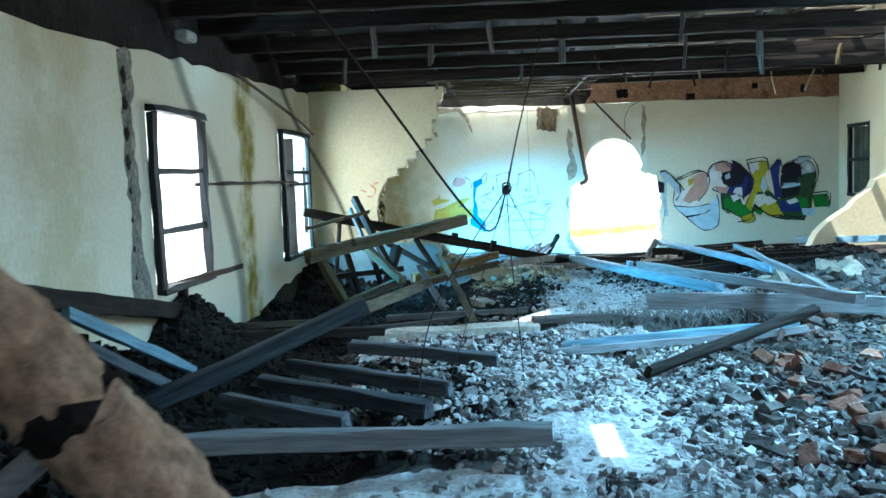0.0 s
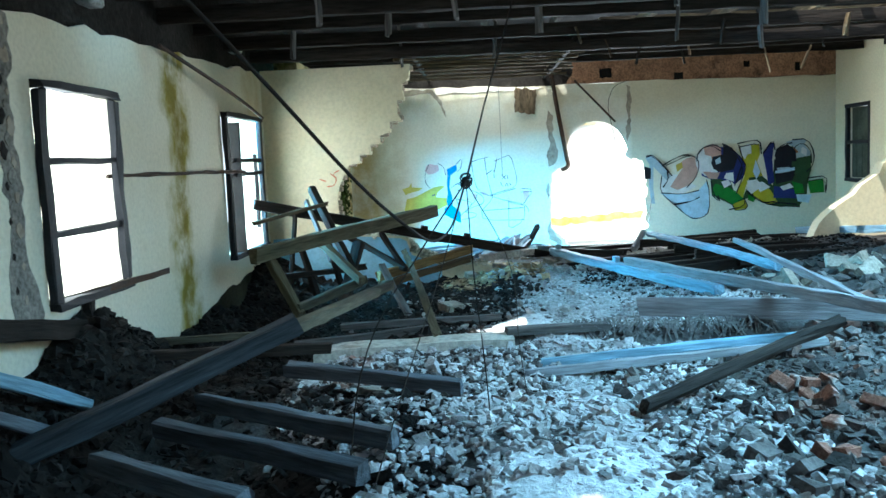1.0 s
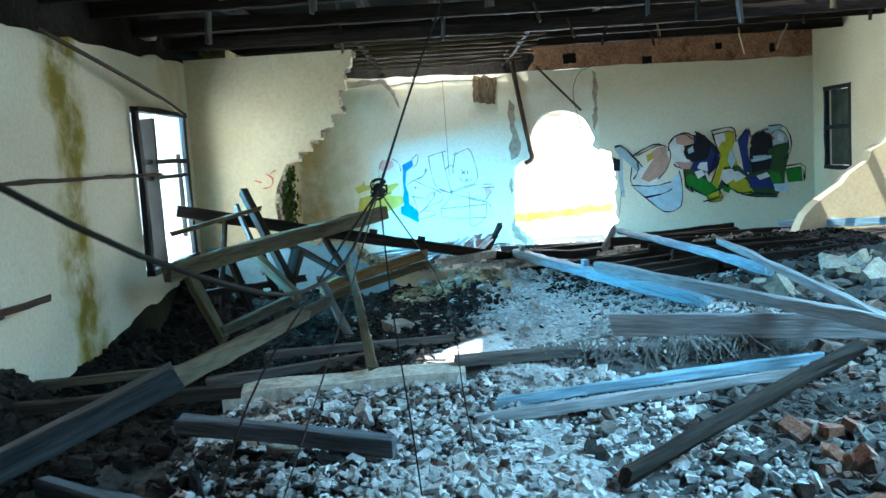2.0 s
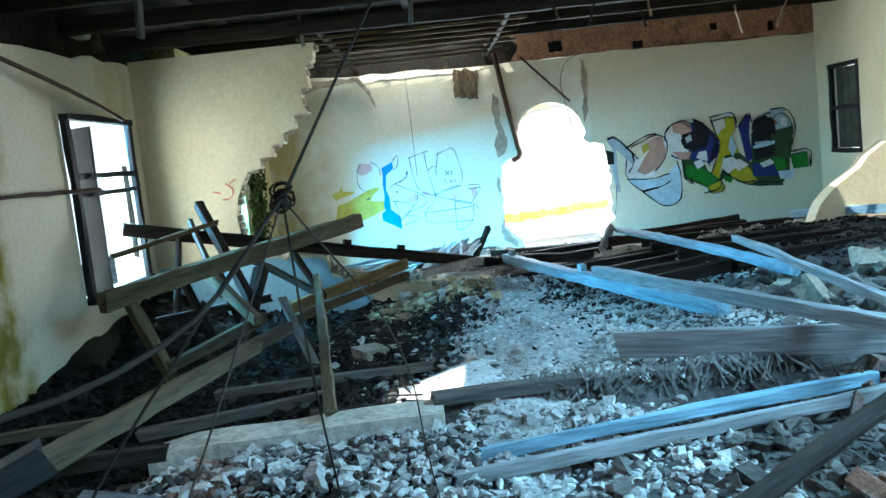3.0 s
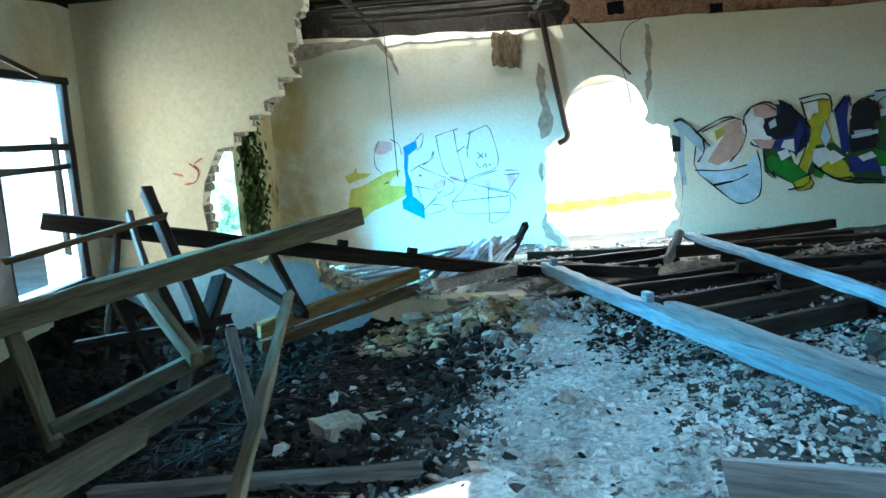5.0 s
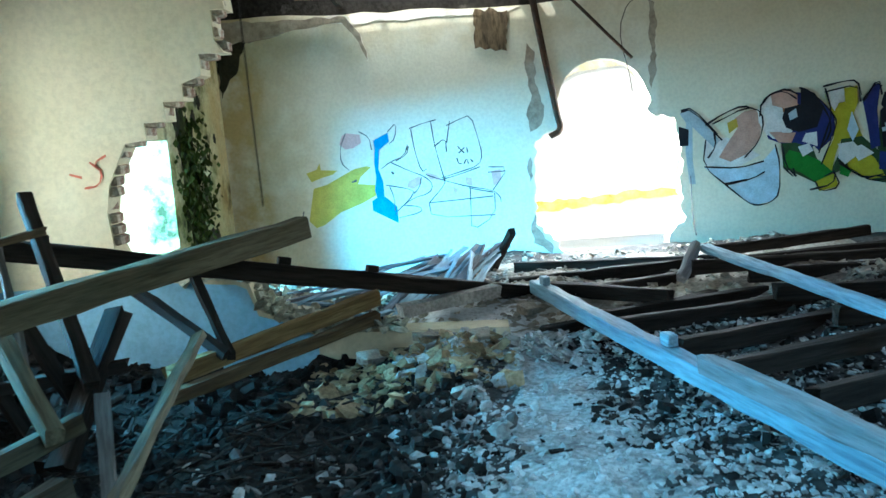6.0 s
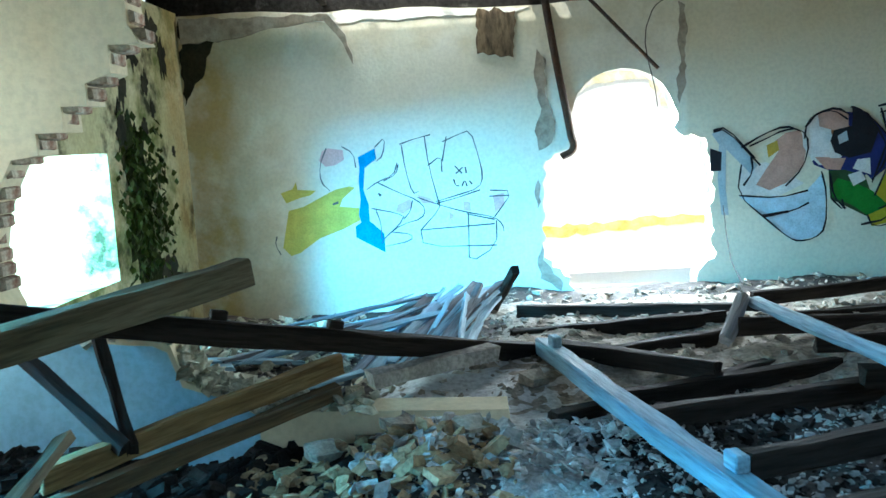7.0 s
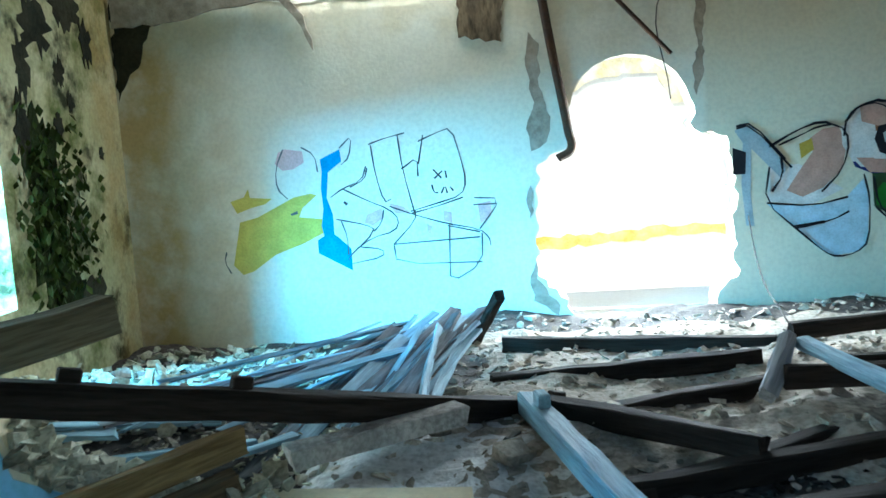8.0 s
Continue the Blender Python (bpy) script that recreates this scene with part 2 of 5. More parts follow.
CHARCOAL, WHITE, PALEBLUE = plain("charcoal line", (0.12, 0.14, 0.15)), plain("white paint", (0.75, 0.73, 0.7)), plain("pale blue paint", (0.5, 0.66, 0.76))
PINKSKIN, OCHRE, STEEL = plain("salmon paint", (0.56, 0.33, 0.26)), plain("ochre paint", (0.5, 0.35, 0.06)), plain("grey blue paint", (0.42, 0.5, 0.54))
BLACKP, BROWN, NAVY = plain("black paint", (0.02, 0.02, 0.025)), plain("brown paint", (0.34, 0.14, 0.06)), plain("navy paint", (0.03, 0.04, 0.17))
YELLOWD, GREENP, DKGREEN, REDP = plain("mustard paint", (0.46, 0.4, 0.03)), plain("green paint", (0.03, 0.2, 0.03)), plain("dark green paint", (0.04, 0.08, 0.035)), plain("red paint", (0.65, 0.2, 0.13))


# ---- helpers for building ----
def mesh_object(name, bm, material, parent=None, label="", kind=""):
    me = bpy.data.meshes.new(name)
    bm.to_mesh(me)
    bm.free()
    me.materials.append(material)
    ob = new(name, me)
    if parent:
        ob.parent = parent
    return tagged(ob, label, kind=kind)


def part(name, bm, material, parent, label=""):
    return mesh_object(name, bm, material, parent, label)


def box_bm(x0, y0, z0, x1, y1, z1, bev=0.0, bm=None):
    bm = bm or bmesh.new()
    made = bmesh.ops.create_cube(bm, size=1)
    bmesh.ops.transform(bm, verts=made["verts"], matrix=Matrix.Translation(((x0 + x1) / 2, (y0 + y1) / 2, (z0 + z1) / 2)) @ Matrix.Diagonal((x1 - x0, y1 - y0, z1 - z0, 1)))
    if bev:
        edges = {e for v in made["verts"] for e in v.link_edges}
        bmesh.ops.bevel(bm, geom=list(edges), offset=bev, segments=1, affect="EDGES")
    return bm


def jag(pts, step, amp, rng, closed=True):
    """The outline pts, broken into short uneven steps."""
    out = []
    n = len(pts)
    for i in range(n if closed else n - 1):
        a, b = Vector(pts[i]), Vector(pts[(i + 1) % n])
        k = max(1, int((b - a).length / step))
        side = Vector((-(b - a).y, (b - a).x)).normalized()
        for j in range(k):
            p = a.lerp(b, j / k)
            if j:
                p = p + side * rng.uniform(-amp, amp) + (b - a).normalized() * rng.uniform(-amp, amp) * 0.5
            out.append(p)
    if not closed:
        out.append(Vector(pts[-1]))
    return out


def slab_bm(outer, holes, place, thick):
    """A wall: a flat outline with holes through it, given its thickness. place turns (u, v, depth) into the world."""
    bm = bmesh.new()
    edges = []
    for loop in (outer, *holes):
        vs = [bm.verts.new((p[0], p[1], 0)) for p in loop]
        edges += [bm.edges.new((vs[i], vs[(i + 1) % len(vs)])) for i in range(len(vs))]
    bmesh.ops.triangle_fill(bm, use_beauty=True, use_dissolve=False, edges=edges)
    made = bmesh.ops.extrude_face_region(bm, geom=bm.faces[:])
    for v in made["geom"]:
        if isinstance(v, bmesh.types.BMVert):
            v.co.z = thick
    for v in bm.verts:
        v.co = place(*v.co)
    bmesh.ops.recalc_face_normals(bm, faces=bm.faces[:])
    return bm


def beam_mesh(name, length, w, h, material, rng, rounded=False, worn=0.008):
    """A timber along x from 0 to length, with chamfered or round section, slightly bowed and worn, with uneven ends."""
    n = max(4, int(length / 0.25))
    if rounded:
        sec = [(math.cos(a) * w / 2, math.sin(a) * h / 2) for a in [i * math.tau / 10 for i in range(10)]]
    else:
        c = min(w, h) * 0.1
        sec = [(w / 2, h / 2 - c), (w / 2 - c, h / 2), (-w / 2 + c, h / 2), (-w / 2, h / 2 - c), (-w / 2, -h / 2 + c), (-w / 2 + c, -h / 2), (w / 2 - c, -h / 2), (w / 2, -h / 2 + c)]
    bm = bmesh.new()
    bow_y, bow_z = rng.uniform(-0.006, 0.006) * length, rng.uniform(-0.005, 0.005) * length
    rings = []
    for i in range(n + 1):
        s = i / n
        k = 4 * s * (1 - s)
        ring = []
        for y, z in sec:
            end = rng.uniform(-1, 1) * min(0.02, length * 0.06) if i in (0, n) else 0
            ring.append(bm.verts.new((s * length + end, y + bow_y * k + rng.uniform(-worn, worn), z + bow_z * k + rng.uniform(-worn, worn))))
        rings.append(ring)
    m = len(sec)
    for a, b in zip(rings, rings[1:]):
        for j in range(m):
            bm.faces.new((a[j], a[(j + 1) % m], b[(j + 1) % m], b[j]))
    bm.faces.new(rings[0][::-1])
    bm.faces.new(rings[-1])
    bmesh.ops.recalc_face_normals(bm, faces=bm.faces[:])
    me = bpy.data.meshes.new(name)
    bm.to_mesh(me)
    bm.free()
    me.materials.append(material)
    return me


BEAM_RNG = random.Random(7)


def along(p0, p1, roll=0):
    p0, p1 = Vector(p0), Vector(p1)
    d = (p1 - p0).normalized()
    side = Vector((0, 0, 1)).cross(d)
    side = side.normalized() if side.length > 1e-3 else Vector((0, 1, 0))
    up = d.cross(side)
    m = Matrix((d, side, up)).transposed().to_4x4()
    return Matrix.Translation(p0) @ m @ pose(0, 0, 0, roll)


def beam(name, p0, p1, w, h, material, label="", category="beam", group="", roll=0, rounded=False, parent=None):
    ob = new(name, beam_mesh(name, (Vector(p1) - Vector(p0)).length, w, h, material, BEAM_RNG, rounded))
    ob.matrix_world = along(p0, p1, roll)
    if parent:
        ob.parent = parent
        return tagged(ob, label)
    return tagged(ob, label, category, group)


def cable_mesh(name, pts, radius, material):
    cu = bpy.data.curves.new(name, "CURVE")
    cu.dimensions, cu.bevel_depth, cu.bevel_resolution, cu.resolution_u = "3D", radius, 1, 6
    sp = cu.splines.new("BEZIER")
    sp.bezier_points.add(len(pts) - 1)
    for bp, p in zip(sp.bezier_points, pts):
        bp.co = p
        bp.handle_left_type = bp.handle_right_type = "AUTO"
    cu.materials.append(material)
    return cu


def cable(name, pts, radius, material, label, category="cable", group=""):
    return tagged(new(name, cable_mesh(name, pts, radius, material)), label, category, group)


# ---- the ground: a sheet of trodden rubble ----
def smooth(a, b, x):
    t = min(1, max(0, (x - a) / (b - a)))
    return t * t * (3 - 2 * t)


def ground_z(x, y):
    """Height of the rubble that covers the floor."""
    z = 0.05 - 0.2 * smooth(4.5, 8, y) + 0.14 * smooth(8.3, 8.6, y) * smooth(0.3, 0.9, x) - 0.1 * smooth(10, 13, y) - 0.25 * smooth(14, 18.5, y)
    z += 0.3 * smooth(2.2, 5.5, x) * (1 - smooth(13, 17, y))
    z -= 0.42 * smooth(-0.1, -1.2, x) * (1 - smooth(11.5, 13.3, y)) * smooth(3.6, 4.6, y) * (1 - 0.8 * smooth(6.5, 7.3, y) * (1 - smooth(8.3, 8.8, y)))
    z += 0.3 * smooth(0.2, -0.8, x) * smooth(13.6, 14.2, y) * (1 - smooth(15, 18, y))
    inside = -3 < x < 8.2 and -7 < y < 19
    if inside:
        z += 0.10 * noise.noise((x * 0.9, y * 0.9, 0)) + 0.05 * noise.noise((x * 2.7, y * 2.7, 3)) + 0.025 * noise.noise((x * 8, y * 8, 5))
    else:
        z = -0.45
    return z


def build_ground():
    xs = [-400, -100, -30, -12, -6, *np.arange(-3.2, 8.3, 0.09), 12, 30, 100, 400]
    ys = [-400, -100, -30, -12, *np.arange(-7, 2, 0.4), *np.arange(2, 19.1, 0.09), 23, 30, 60, 150, 400]
    verts = [(x, y, ground_z(x, y)) for y in ys for x in xs]
    k = len(xs)
    faces = [(j * k + i, j * k + i + 1, (j + 1) * k + i + 1, (j + 1) * k + i) for j in range(len(ys) - 1) for i in range(k - 1)]
    me = bpy.data.meshes.new("ground")
    me.from_pydata(verts, [], faces)
    me.materials.append(DUST_GAP_SHADE)
    tagged(new("ground", me), "grey dusty ground, darkened for gap shade, heaped with broken plaster and mortar", "ground", kind="structure")


build_ground()


def bank(x, y):
    """Extra height of the debris banked against the long wall, raised where its foot is shaded."""
    return smooth(-1.7, -2.6, x) * smooth(1.5, 3.5, y) * (0.5 + 0.47 * (1 - smooth(7.0, 8.2, y))) * (0.75 + 0.35 * noise.noise((1.5, y * 1.1, 8)))


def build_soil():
    """Dark debris that fills the pit along the left wall, the pit's shade in its colour."""
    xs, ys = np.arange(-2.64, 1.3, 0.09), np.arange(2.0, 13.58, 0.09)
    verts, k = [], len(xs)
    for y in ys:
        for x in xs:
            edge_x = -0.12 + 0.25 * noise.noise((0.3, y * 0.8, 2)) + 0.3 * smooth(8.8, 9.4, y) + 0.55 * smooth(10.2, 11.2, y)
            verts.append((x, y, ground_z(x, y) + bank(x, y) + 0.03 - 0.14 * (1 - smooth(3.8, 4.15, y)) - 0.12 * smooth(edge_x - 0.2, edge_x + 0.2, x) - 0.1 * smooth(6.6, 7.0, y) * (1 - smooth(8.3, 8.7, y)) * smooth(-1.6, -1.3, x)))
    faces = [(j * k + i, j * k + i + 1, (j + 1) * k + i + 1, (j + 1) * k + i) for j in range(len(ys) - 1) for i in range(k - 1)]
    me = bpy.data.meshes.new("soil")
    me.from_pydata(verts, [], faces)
    me.materials.append(SHADE_SOIL)
    tagged(new("soil", me), "dark debris, pit shade in its colour, filling the side of the room", "ground", kind="structure")


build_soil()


def build_path():
    """Pale plaster dust trodden along the middle of the room."""
    ss, ys = np.linspace(-1, 1, 19), np.arange(2.2, 13.3, 0.09)
    verts, k = [], len(ss)
    for y in ys:
        half = 0.36 + 0.62 * smooth(8.2, 8.8, y) - 0.42 * smooth(9.8, 11.5, y) + 0.16 * noise.noise((4, y * 1.3, 0))
        for q in ss:
            x = 1.12 + 0.3 * smooth(8.3, 9.0, y) + 0.1 * smooth(9.4, 11, y) + q * half * (1 + 0.4 * noise.noise((q * 2, y * 2.5, 7)))
            verts.append((x, y, ground_z(x, y) + 0.009 - 0.06 * abs(q) ** 3))
    faces = [(j * k + i, j * k + i + 1, (j + 1) * k + i + 1, (j + 1) * k + i) for j in range(len(ys) - 1) for i in range(k - 1)]
    me = bpy.data.meshes.new("dust_path")
    me.from_pydata(verts, [], faces)
    me.materials.append(DUST_PALE)
    tagged(new("dust_path", me), "pale plaster dust trodden to a path", "path", kind="structure")


build_path()


def dust_sheet(x0, y0, x1, y1, material, label):
    """Pale dust spread over part of the floor, running out unevenly at its edges."""
    xs, ys = np.arange(x0, x1, 0.09), np.arange(y0, y1, 0.09)
    verts, k = [], len(xs)
    for y in ys:
        for x in xs:
            rim = min(x - x0, x1 - x, y - y0, y1 - y) + 0.25 * noise.noise((x * 1.7, y * 1.7, 4))
            verts.append((x, y, ground_z(x, y) + 0.014 - 0.1 * (1 - smooth(0.0, 0.3, rim))))
    faces = [(j * k + i, j * k + i + 1, (j + 1) * k + i + 1, (j + 1) * k + i) for j in range(len(ys) - 1) for i in range(k - 1)]
    me = bpy.data.meshes.new("dust_sheet")
    me.from_pydata(verts, [], faces)
    me.materials.append(material)
    tagged(new("dust_sheet", me), label, "dust", kind="structure")


dust_sheet(-1.7, 2.0, 0.9, 4.3, DUST_WHITE, "pale bluish plaster dust before the fallen beam")
# Next two sheets: trodden dust, whitened to make the sun spots bright.
dust_sheet(0.25, 3.6, 1.5, 5.6, DUST_WHITE, "pale dust trodden among the rubble, whitened for the sun spots")
dust_sheet(0.0, 8.45, 1.3, 9.7, DUST_WHITE, "pale dust trodden among the rubble, whitened for the sun spots")
dust_sheet(0.3, 12.9, 2.2, 15.4, DUST_WHITE, "pale plaster dust about the low wall")
dust_sheet(1.0, 13.6, 5.9, 18.3, DUST_WARM, "warm grey plaster dust under the fallen joists")

# ---- walls ----
LW, LW2, FW, PW, RW = -2.64, -2.15, 18.69, 13.58, 7.64
WALL_RNG = random.Random(3)
FLOOR = -0.6


def rect(u0, v0, u1, v1):
    return [(u0, v0), (u1, v0), (u1, v1), (u0, v1)]


# left wall, u along y, up to the partition
left_top = jag([(13.58, 2.86), (9.4, 2.72), (7.2, 2.66), (6.7, 2.6), (5.0, 2.58), (-7, 2.6)], 0.25, 0.035, WALL_RNG, closed=False)
WIN1, WIN2, WIN3 = (7.08, 0.56, 8.38, 2.2), (11.5, 0.4, 13.2, 2.22), (14.6, 0.35, 16.5, 1.52)
mesh_object("wall_left", slab_bm([(-7, FLOOR), (13.58, FLOOR)] + [tuple(p) for p in left_top], [rect(*WIN1), rect(*WIN2)],
            lambda u, v, d: Vector((LW - d, u, v)), 0.34), PLASTER_LEFT, label="cream plastered wall with damp yellow streaks", kind="structure")
mesh_object("wall_left_upper", slab_bm(rect(-7, 2.4, 18.69, 3.74), [], lambda u, v, d: Vector((LW - 0.05 - d, u, v)), 0.25), DARK_MASONRY,
            label="near-black bare masonry above the plaster", kind="structure")
mesh_object("wall_left_back", slab_bm(rect(13.83, FLOOR, 18.69, 3.05), [rect(*WIN3)],
            lambda u, v, d: Vector((LW2 - d, u, v)), 0.34), PLASTER_MOSS, label="mossy plastered wall blackened with mould", kind="structure")

# far wall with the broken archway
arch = [(2.27, -0.5), (2.2, -0.2), (1.92, 0.05), (1.93, 0.6), (1.96, 1.15), (2.3, 1.3), (2.3, 1.72)]
arch += [(2.86 + 0.56 * math.cos(a), 1.68 + 0.47 * math.sin(a)) for a in [math.pi - i * math.pi / 10 for i in range(1, 10)]]
arch += [(3.44, 1.7), (3.47, 1.4), (3.78, 1.32), (3.86, 0.9), (3.84, 0.4), (3.86, -0.06), (3.68, -0.2), (3.63, -0.5)]
far_hole = jag(arch[:7], 0.07, 0.035, WALL_RNG, closed=False) + [Vector(p) for p in arch[7:16]] + jag(arch[16:], 0.07, 0.035, WALL_RNG, closed=False)
far_top = jag([(7.98, 2.84), (3.5, 2.92), (2.0, 2.9), (-0.8, 2.98), (-2.5, 3.05)], 0.3, 0.02, WALL_RNG, closed=False)
wall_far = mesh_object("wall_far", slab_bm([(-2.5, FLOOR), (7.98, FLOOR)] + [tuple(p) for p in far_top], [[tuple(p) for p in far_hole]],
                       lambda u, v, d: Vector((u, FW + d, v)), 0.3), PLASTER_FAR, label="pale plastered wall with a broken arched opening", kind="structure")
mesh_object("wall_far_brick", slab_bm([tuple(p) for p in jag([(2.3, 2.92), (3.5, 2.93), (7.98, 2.85)], 0.3, 0.01, WALL_RNG, closed=False)] + [(7.98, 3.74)] + [tuple(p) for p in jag([(2.5, 3.74), (2.3, 3.4), (2.45, 3.2), (2.3, 2.92)], 0.1, 0.03, WALL_RNG, closed=False)], [],
            lambda u, v, d: Vector((u, FW + 0.03 + d, v)), 0.25), BRICKWORK, label="bare reddish brickwork above the plaster", kind="structure")
mesh_object("wall_far_sooty", slab_bm([tuple(p) for p in jag([(-2.5, 3.06), (-0.8, 2.99), (2.0, 2.91), (2.6, 2.93)], 0.3, 0.01, WALL_RNG, closed=False)] + [(2.6, 3.74), (-2.5, 3.74)], [],
            lambda u, v, d: Vector((u, FW + 0.05 + d, v)), 0.23), DARK_MASONRY, label="near-black masonry above the plaster", kind="structure")

# Joist holes as flat patches, the dark inside them only painted.
for u, v, w, h in ((4.55, 2.98, 0.09, 0.07), (5.9, 3.15, 0.06, 0.06), (3.1, 3.1, 0.12, 0.09), (6.9, 3.05, 0.05, 0.08)):
    part("socket", slab_bm([tuple(p) for p in jag(rect(u - w, v - h, u + w, v + h), 0.05, 0.012, WALL_RNG)], [], lambda a, b, d: Vector((a, FW + 0.027 - d, b)), 0.004), NEAR_BLACK, bpy.data.objects["wall_far_brick"], "flat black patch painted for a joist hole")

# partition, broken away
edge = [(-0.47, 2.9), (-0.5, 2.7), (-0.6, 2.62), (-0.58, 2.4), (-0.68, 2.4), (-0.68, 2.2), (-0.62, 2.1), (-0.8, 2.1), (-0.8, 1.95), (-0.95, 1.9), (-0.95, 1.78), (-1.1, 1.78), (-1.1, 1.64),
        (-1.26, 1.64), (-1.26, 1.52), (-1.42, 1.5), (-1.5, 1.36), (-1.58, 1.2), (-1.62, 1.0), (-1.6, 0.75), (-1.5, 0.5),
        (-1.1, 0.47), (-0.7, 0.43), (-0.62, 0.4), (-0.55, 0.18), (-0.3, 0.1), (-0.1, -0.02), (1.3, -0.06), (1.36, FLOOR)]
partition = mesh_object("wall_partition", slab_bm([(LW, FLOOR), (LW, 2.9)] + edge, [], lambda u, v, d: Vector((u, PW + d, v)), 0.24), PLASTER,
                        label="cream plastered partition wall broken off in steps", kind="structure")
stub_edge = jag([(5.05, 0.0), (5.24, 0.26), (5.66, 0.68), (6.0, 0.96), (6.33, 1.25), (6.7, 1.75), (7.0, 2.3), (7.1, 2.9)], 0.14, 0.05, WALL_RNG, closed=False)
mesh_object("wall_partition_stub", slab_bm([(RW, FLOOR), (5.3, FLOOR)] + [tuple(p) for p in stub_edge] + [(RW, 2.9)], [], lambda u, v, d: Vector((u, PW + d, v)), 0.24), PLASTER,
            label="cream plastered remnant of the partition wall", kind="structure")

# low remnant of a cross wall in the rubble
mesh_object("wall_sill", slab_bm([tuple(p) for p in jag([(-1.0, FLOOR), (-1.0, -0.06), (-0.8, -0.02), (0.0, 0.0), (0.68, 0.0), (0.7, FLOOR)], 0.2, 0.012, WALL_RNG, closed=False)], [],
            lambda u, v, d: Vector((u, 8.12 + d + 0.1 * (u + 1.3) / 2, v)), 0.3), SILL, label="low plastered remnant of a cross wall", kind="structure")

# right wall with a dark window
mesh_object("wall_right", slab_bm(rect(-7, FLOOR, 18.69, 3.74), [rect(17.2, 0.75, 18.25, 2.24)],
            lambda u, v, d: Vector((RW + d, u, v)), 0.34), PLASTER, label="cream plastered side wall", kind="structure")
mesh_object("wall_back", slab_bm(rect(-2.98, FLOOR, 7.98, 3.74), [], lambda u, v, d: Vector((u, -7 - d, v)), 0.3), PLASTER,
            label="plain plastered wall", kind="structure")

# yard behind the archway
yard = mesh_object("wall_yard", slab_bm(rect(-3, FLOOR, 11, 4.5), [], lambda u, v, d: Vector((u, 23.4 + d, v)), 0.3), WHITEWASH,
                   label="sunlit whitewashed wall of the yard", kind="structure")
mesh_object("yard_floor", box_bm(-3, 19.1, -0.5, 11, 23.39, -0.4), WHITEWASH, label="pale concrete floor of the yard", kind="structure")
bm = slab_bm([tuple(p) for p in jag([(1.8, -0.33), (3.2, -0.27), (4.6, -0.2), (6.0, -0.22), (6.0, -0.06), (4.6, -0.02), (3.4, -0.1), (1.8, -0.15)], 0.12, 0.04, WALL_RNG)], [], lambda u, v, d: Vector((u, 23.39 - d, v)), 0.006)
part("damp_band", bm, OCHRE_STAIN, yard, "ochre damp band")
bm = slab_bm([tuple(p) for p in jag([(2.75, 2.05), (3.1, 2.2), (3.6, 2.3), (4.1, 2.25), (4.3, 1.8), (4.65, 1.75), (4.6, 2.5), (3.6, 2.75), (2.7, 2.4)], 0.12, 0.04, WALL_RNG)], [], lambda u, v, d: Vector((u, 23.39 - d, v)), 0.006)
part("damp_band", bm, OCHRE_FAINT, yard, "ochre damp band")

# Emissive boxes, added so that the window openings read white.
backdrop_glow = bpy.data.materials.new("glowing backdrop")
backdrop_glow.use_nodes = True
hb = backdrop_glow.node_tree.nodes["Principled BSDF"]
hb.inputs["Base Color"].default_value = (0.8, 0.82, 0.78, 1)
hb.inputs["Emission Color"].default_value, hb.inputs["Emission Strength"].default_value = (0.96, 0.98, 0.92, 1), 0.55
mesh_object("backdrop", box_bm(-9.1, 4, -0.45, -9, 60, 7), backdrop_glow, label="glowing white panel for the bright outside of the windows", kind="structure")

mesh_object("backdrop_near", box_bm(-3.5, 16.2, -0.45, -3.42, 23, 3.2), backdrop_glow, label="glowing white panel for the bright outside of the windows", kind="structure")
mesh_object("backdrop_side", box_bm(-4.3, 8.6, -0.45, -4.22, 12.9, 3.2), backdrop_glow, label="glowing white panel for the bright outside of the windows", kind="structure")

# roof: boards, with small holes, a gap along the far wall and an open corner towards the entrance
# Gap, open corner and wide overhang are unseen, added to steer the light.
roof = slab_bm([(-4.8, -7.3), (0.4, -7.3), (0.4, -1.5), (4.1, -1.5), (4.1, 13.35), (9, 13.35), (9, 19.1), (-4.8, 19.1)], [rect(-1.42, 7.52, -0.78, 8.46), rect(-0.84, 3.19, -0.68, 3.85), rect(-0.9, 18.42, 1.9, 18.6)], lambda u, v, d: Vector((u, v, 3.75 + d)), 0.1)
mesh_object("ceiling", roof, NEAR_BLACK, label="near-black boards of the roof", kind="structure")


def ceiling_timber(p0, p1, w, h, material=WOOD_DARK, label="dark wooden ceiling joist across the room", roll=0):
    return tagged(beam("joist", p0, p1, w, h, material, label, "joist", "ceiling joists", roll), kind="thing")


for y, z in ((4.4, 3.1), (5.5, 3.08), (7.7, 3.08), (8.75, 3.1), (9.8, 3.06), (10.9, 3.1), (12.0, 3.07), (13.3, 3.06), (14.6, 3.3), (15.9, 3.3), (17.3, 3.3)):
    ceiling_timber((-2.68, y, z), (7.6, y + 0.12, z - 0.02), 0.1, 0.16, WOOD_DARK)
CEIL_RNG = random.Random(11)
# purlins lengthwise above the joists; light on one side is put in as browner wood
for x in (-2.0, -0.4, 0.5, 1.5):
    ceiling_timber((x, 8.0, 3.3), (x + 0.2, 18.6, 3.46), 0.09, 0.14, WOOD_DARK, "dark purlin under the roof boards")
for x in (2.7, 3.9, 5.1, 6.3):
    ceiling_timber((x, 9.0, 3.3), (x + 0.2, 18.6, 3.46), 0.09, 0.14, WOOD_BROWN, "brown purlin under the roof boards")
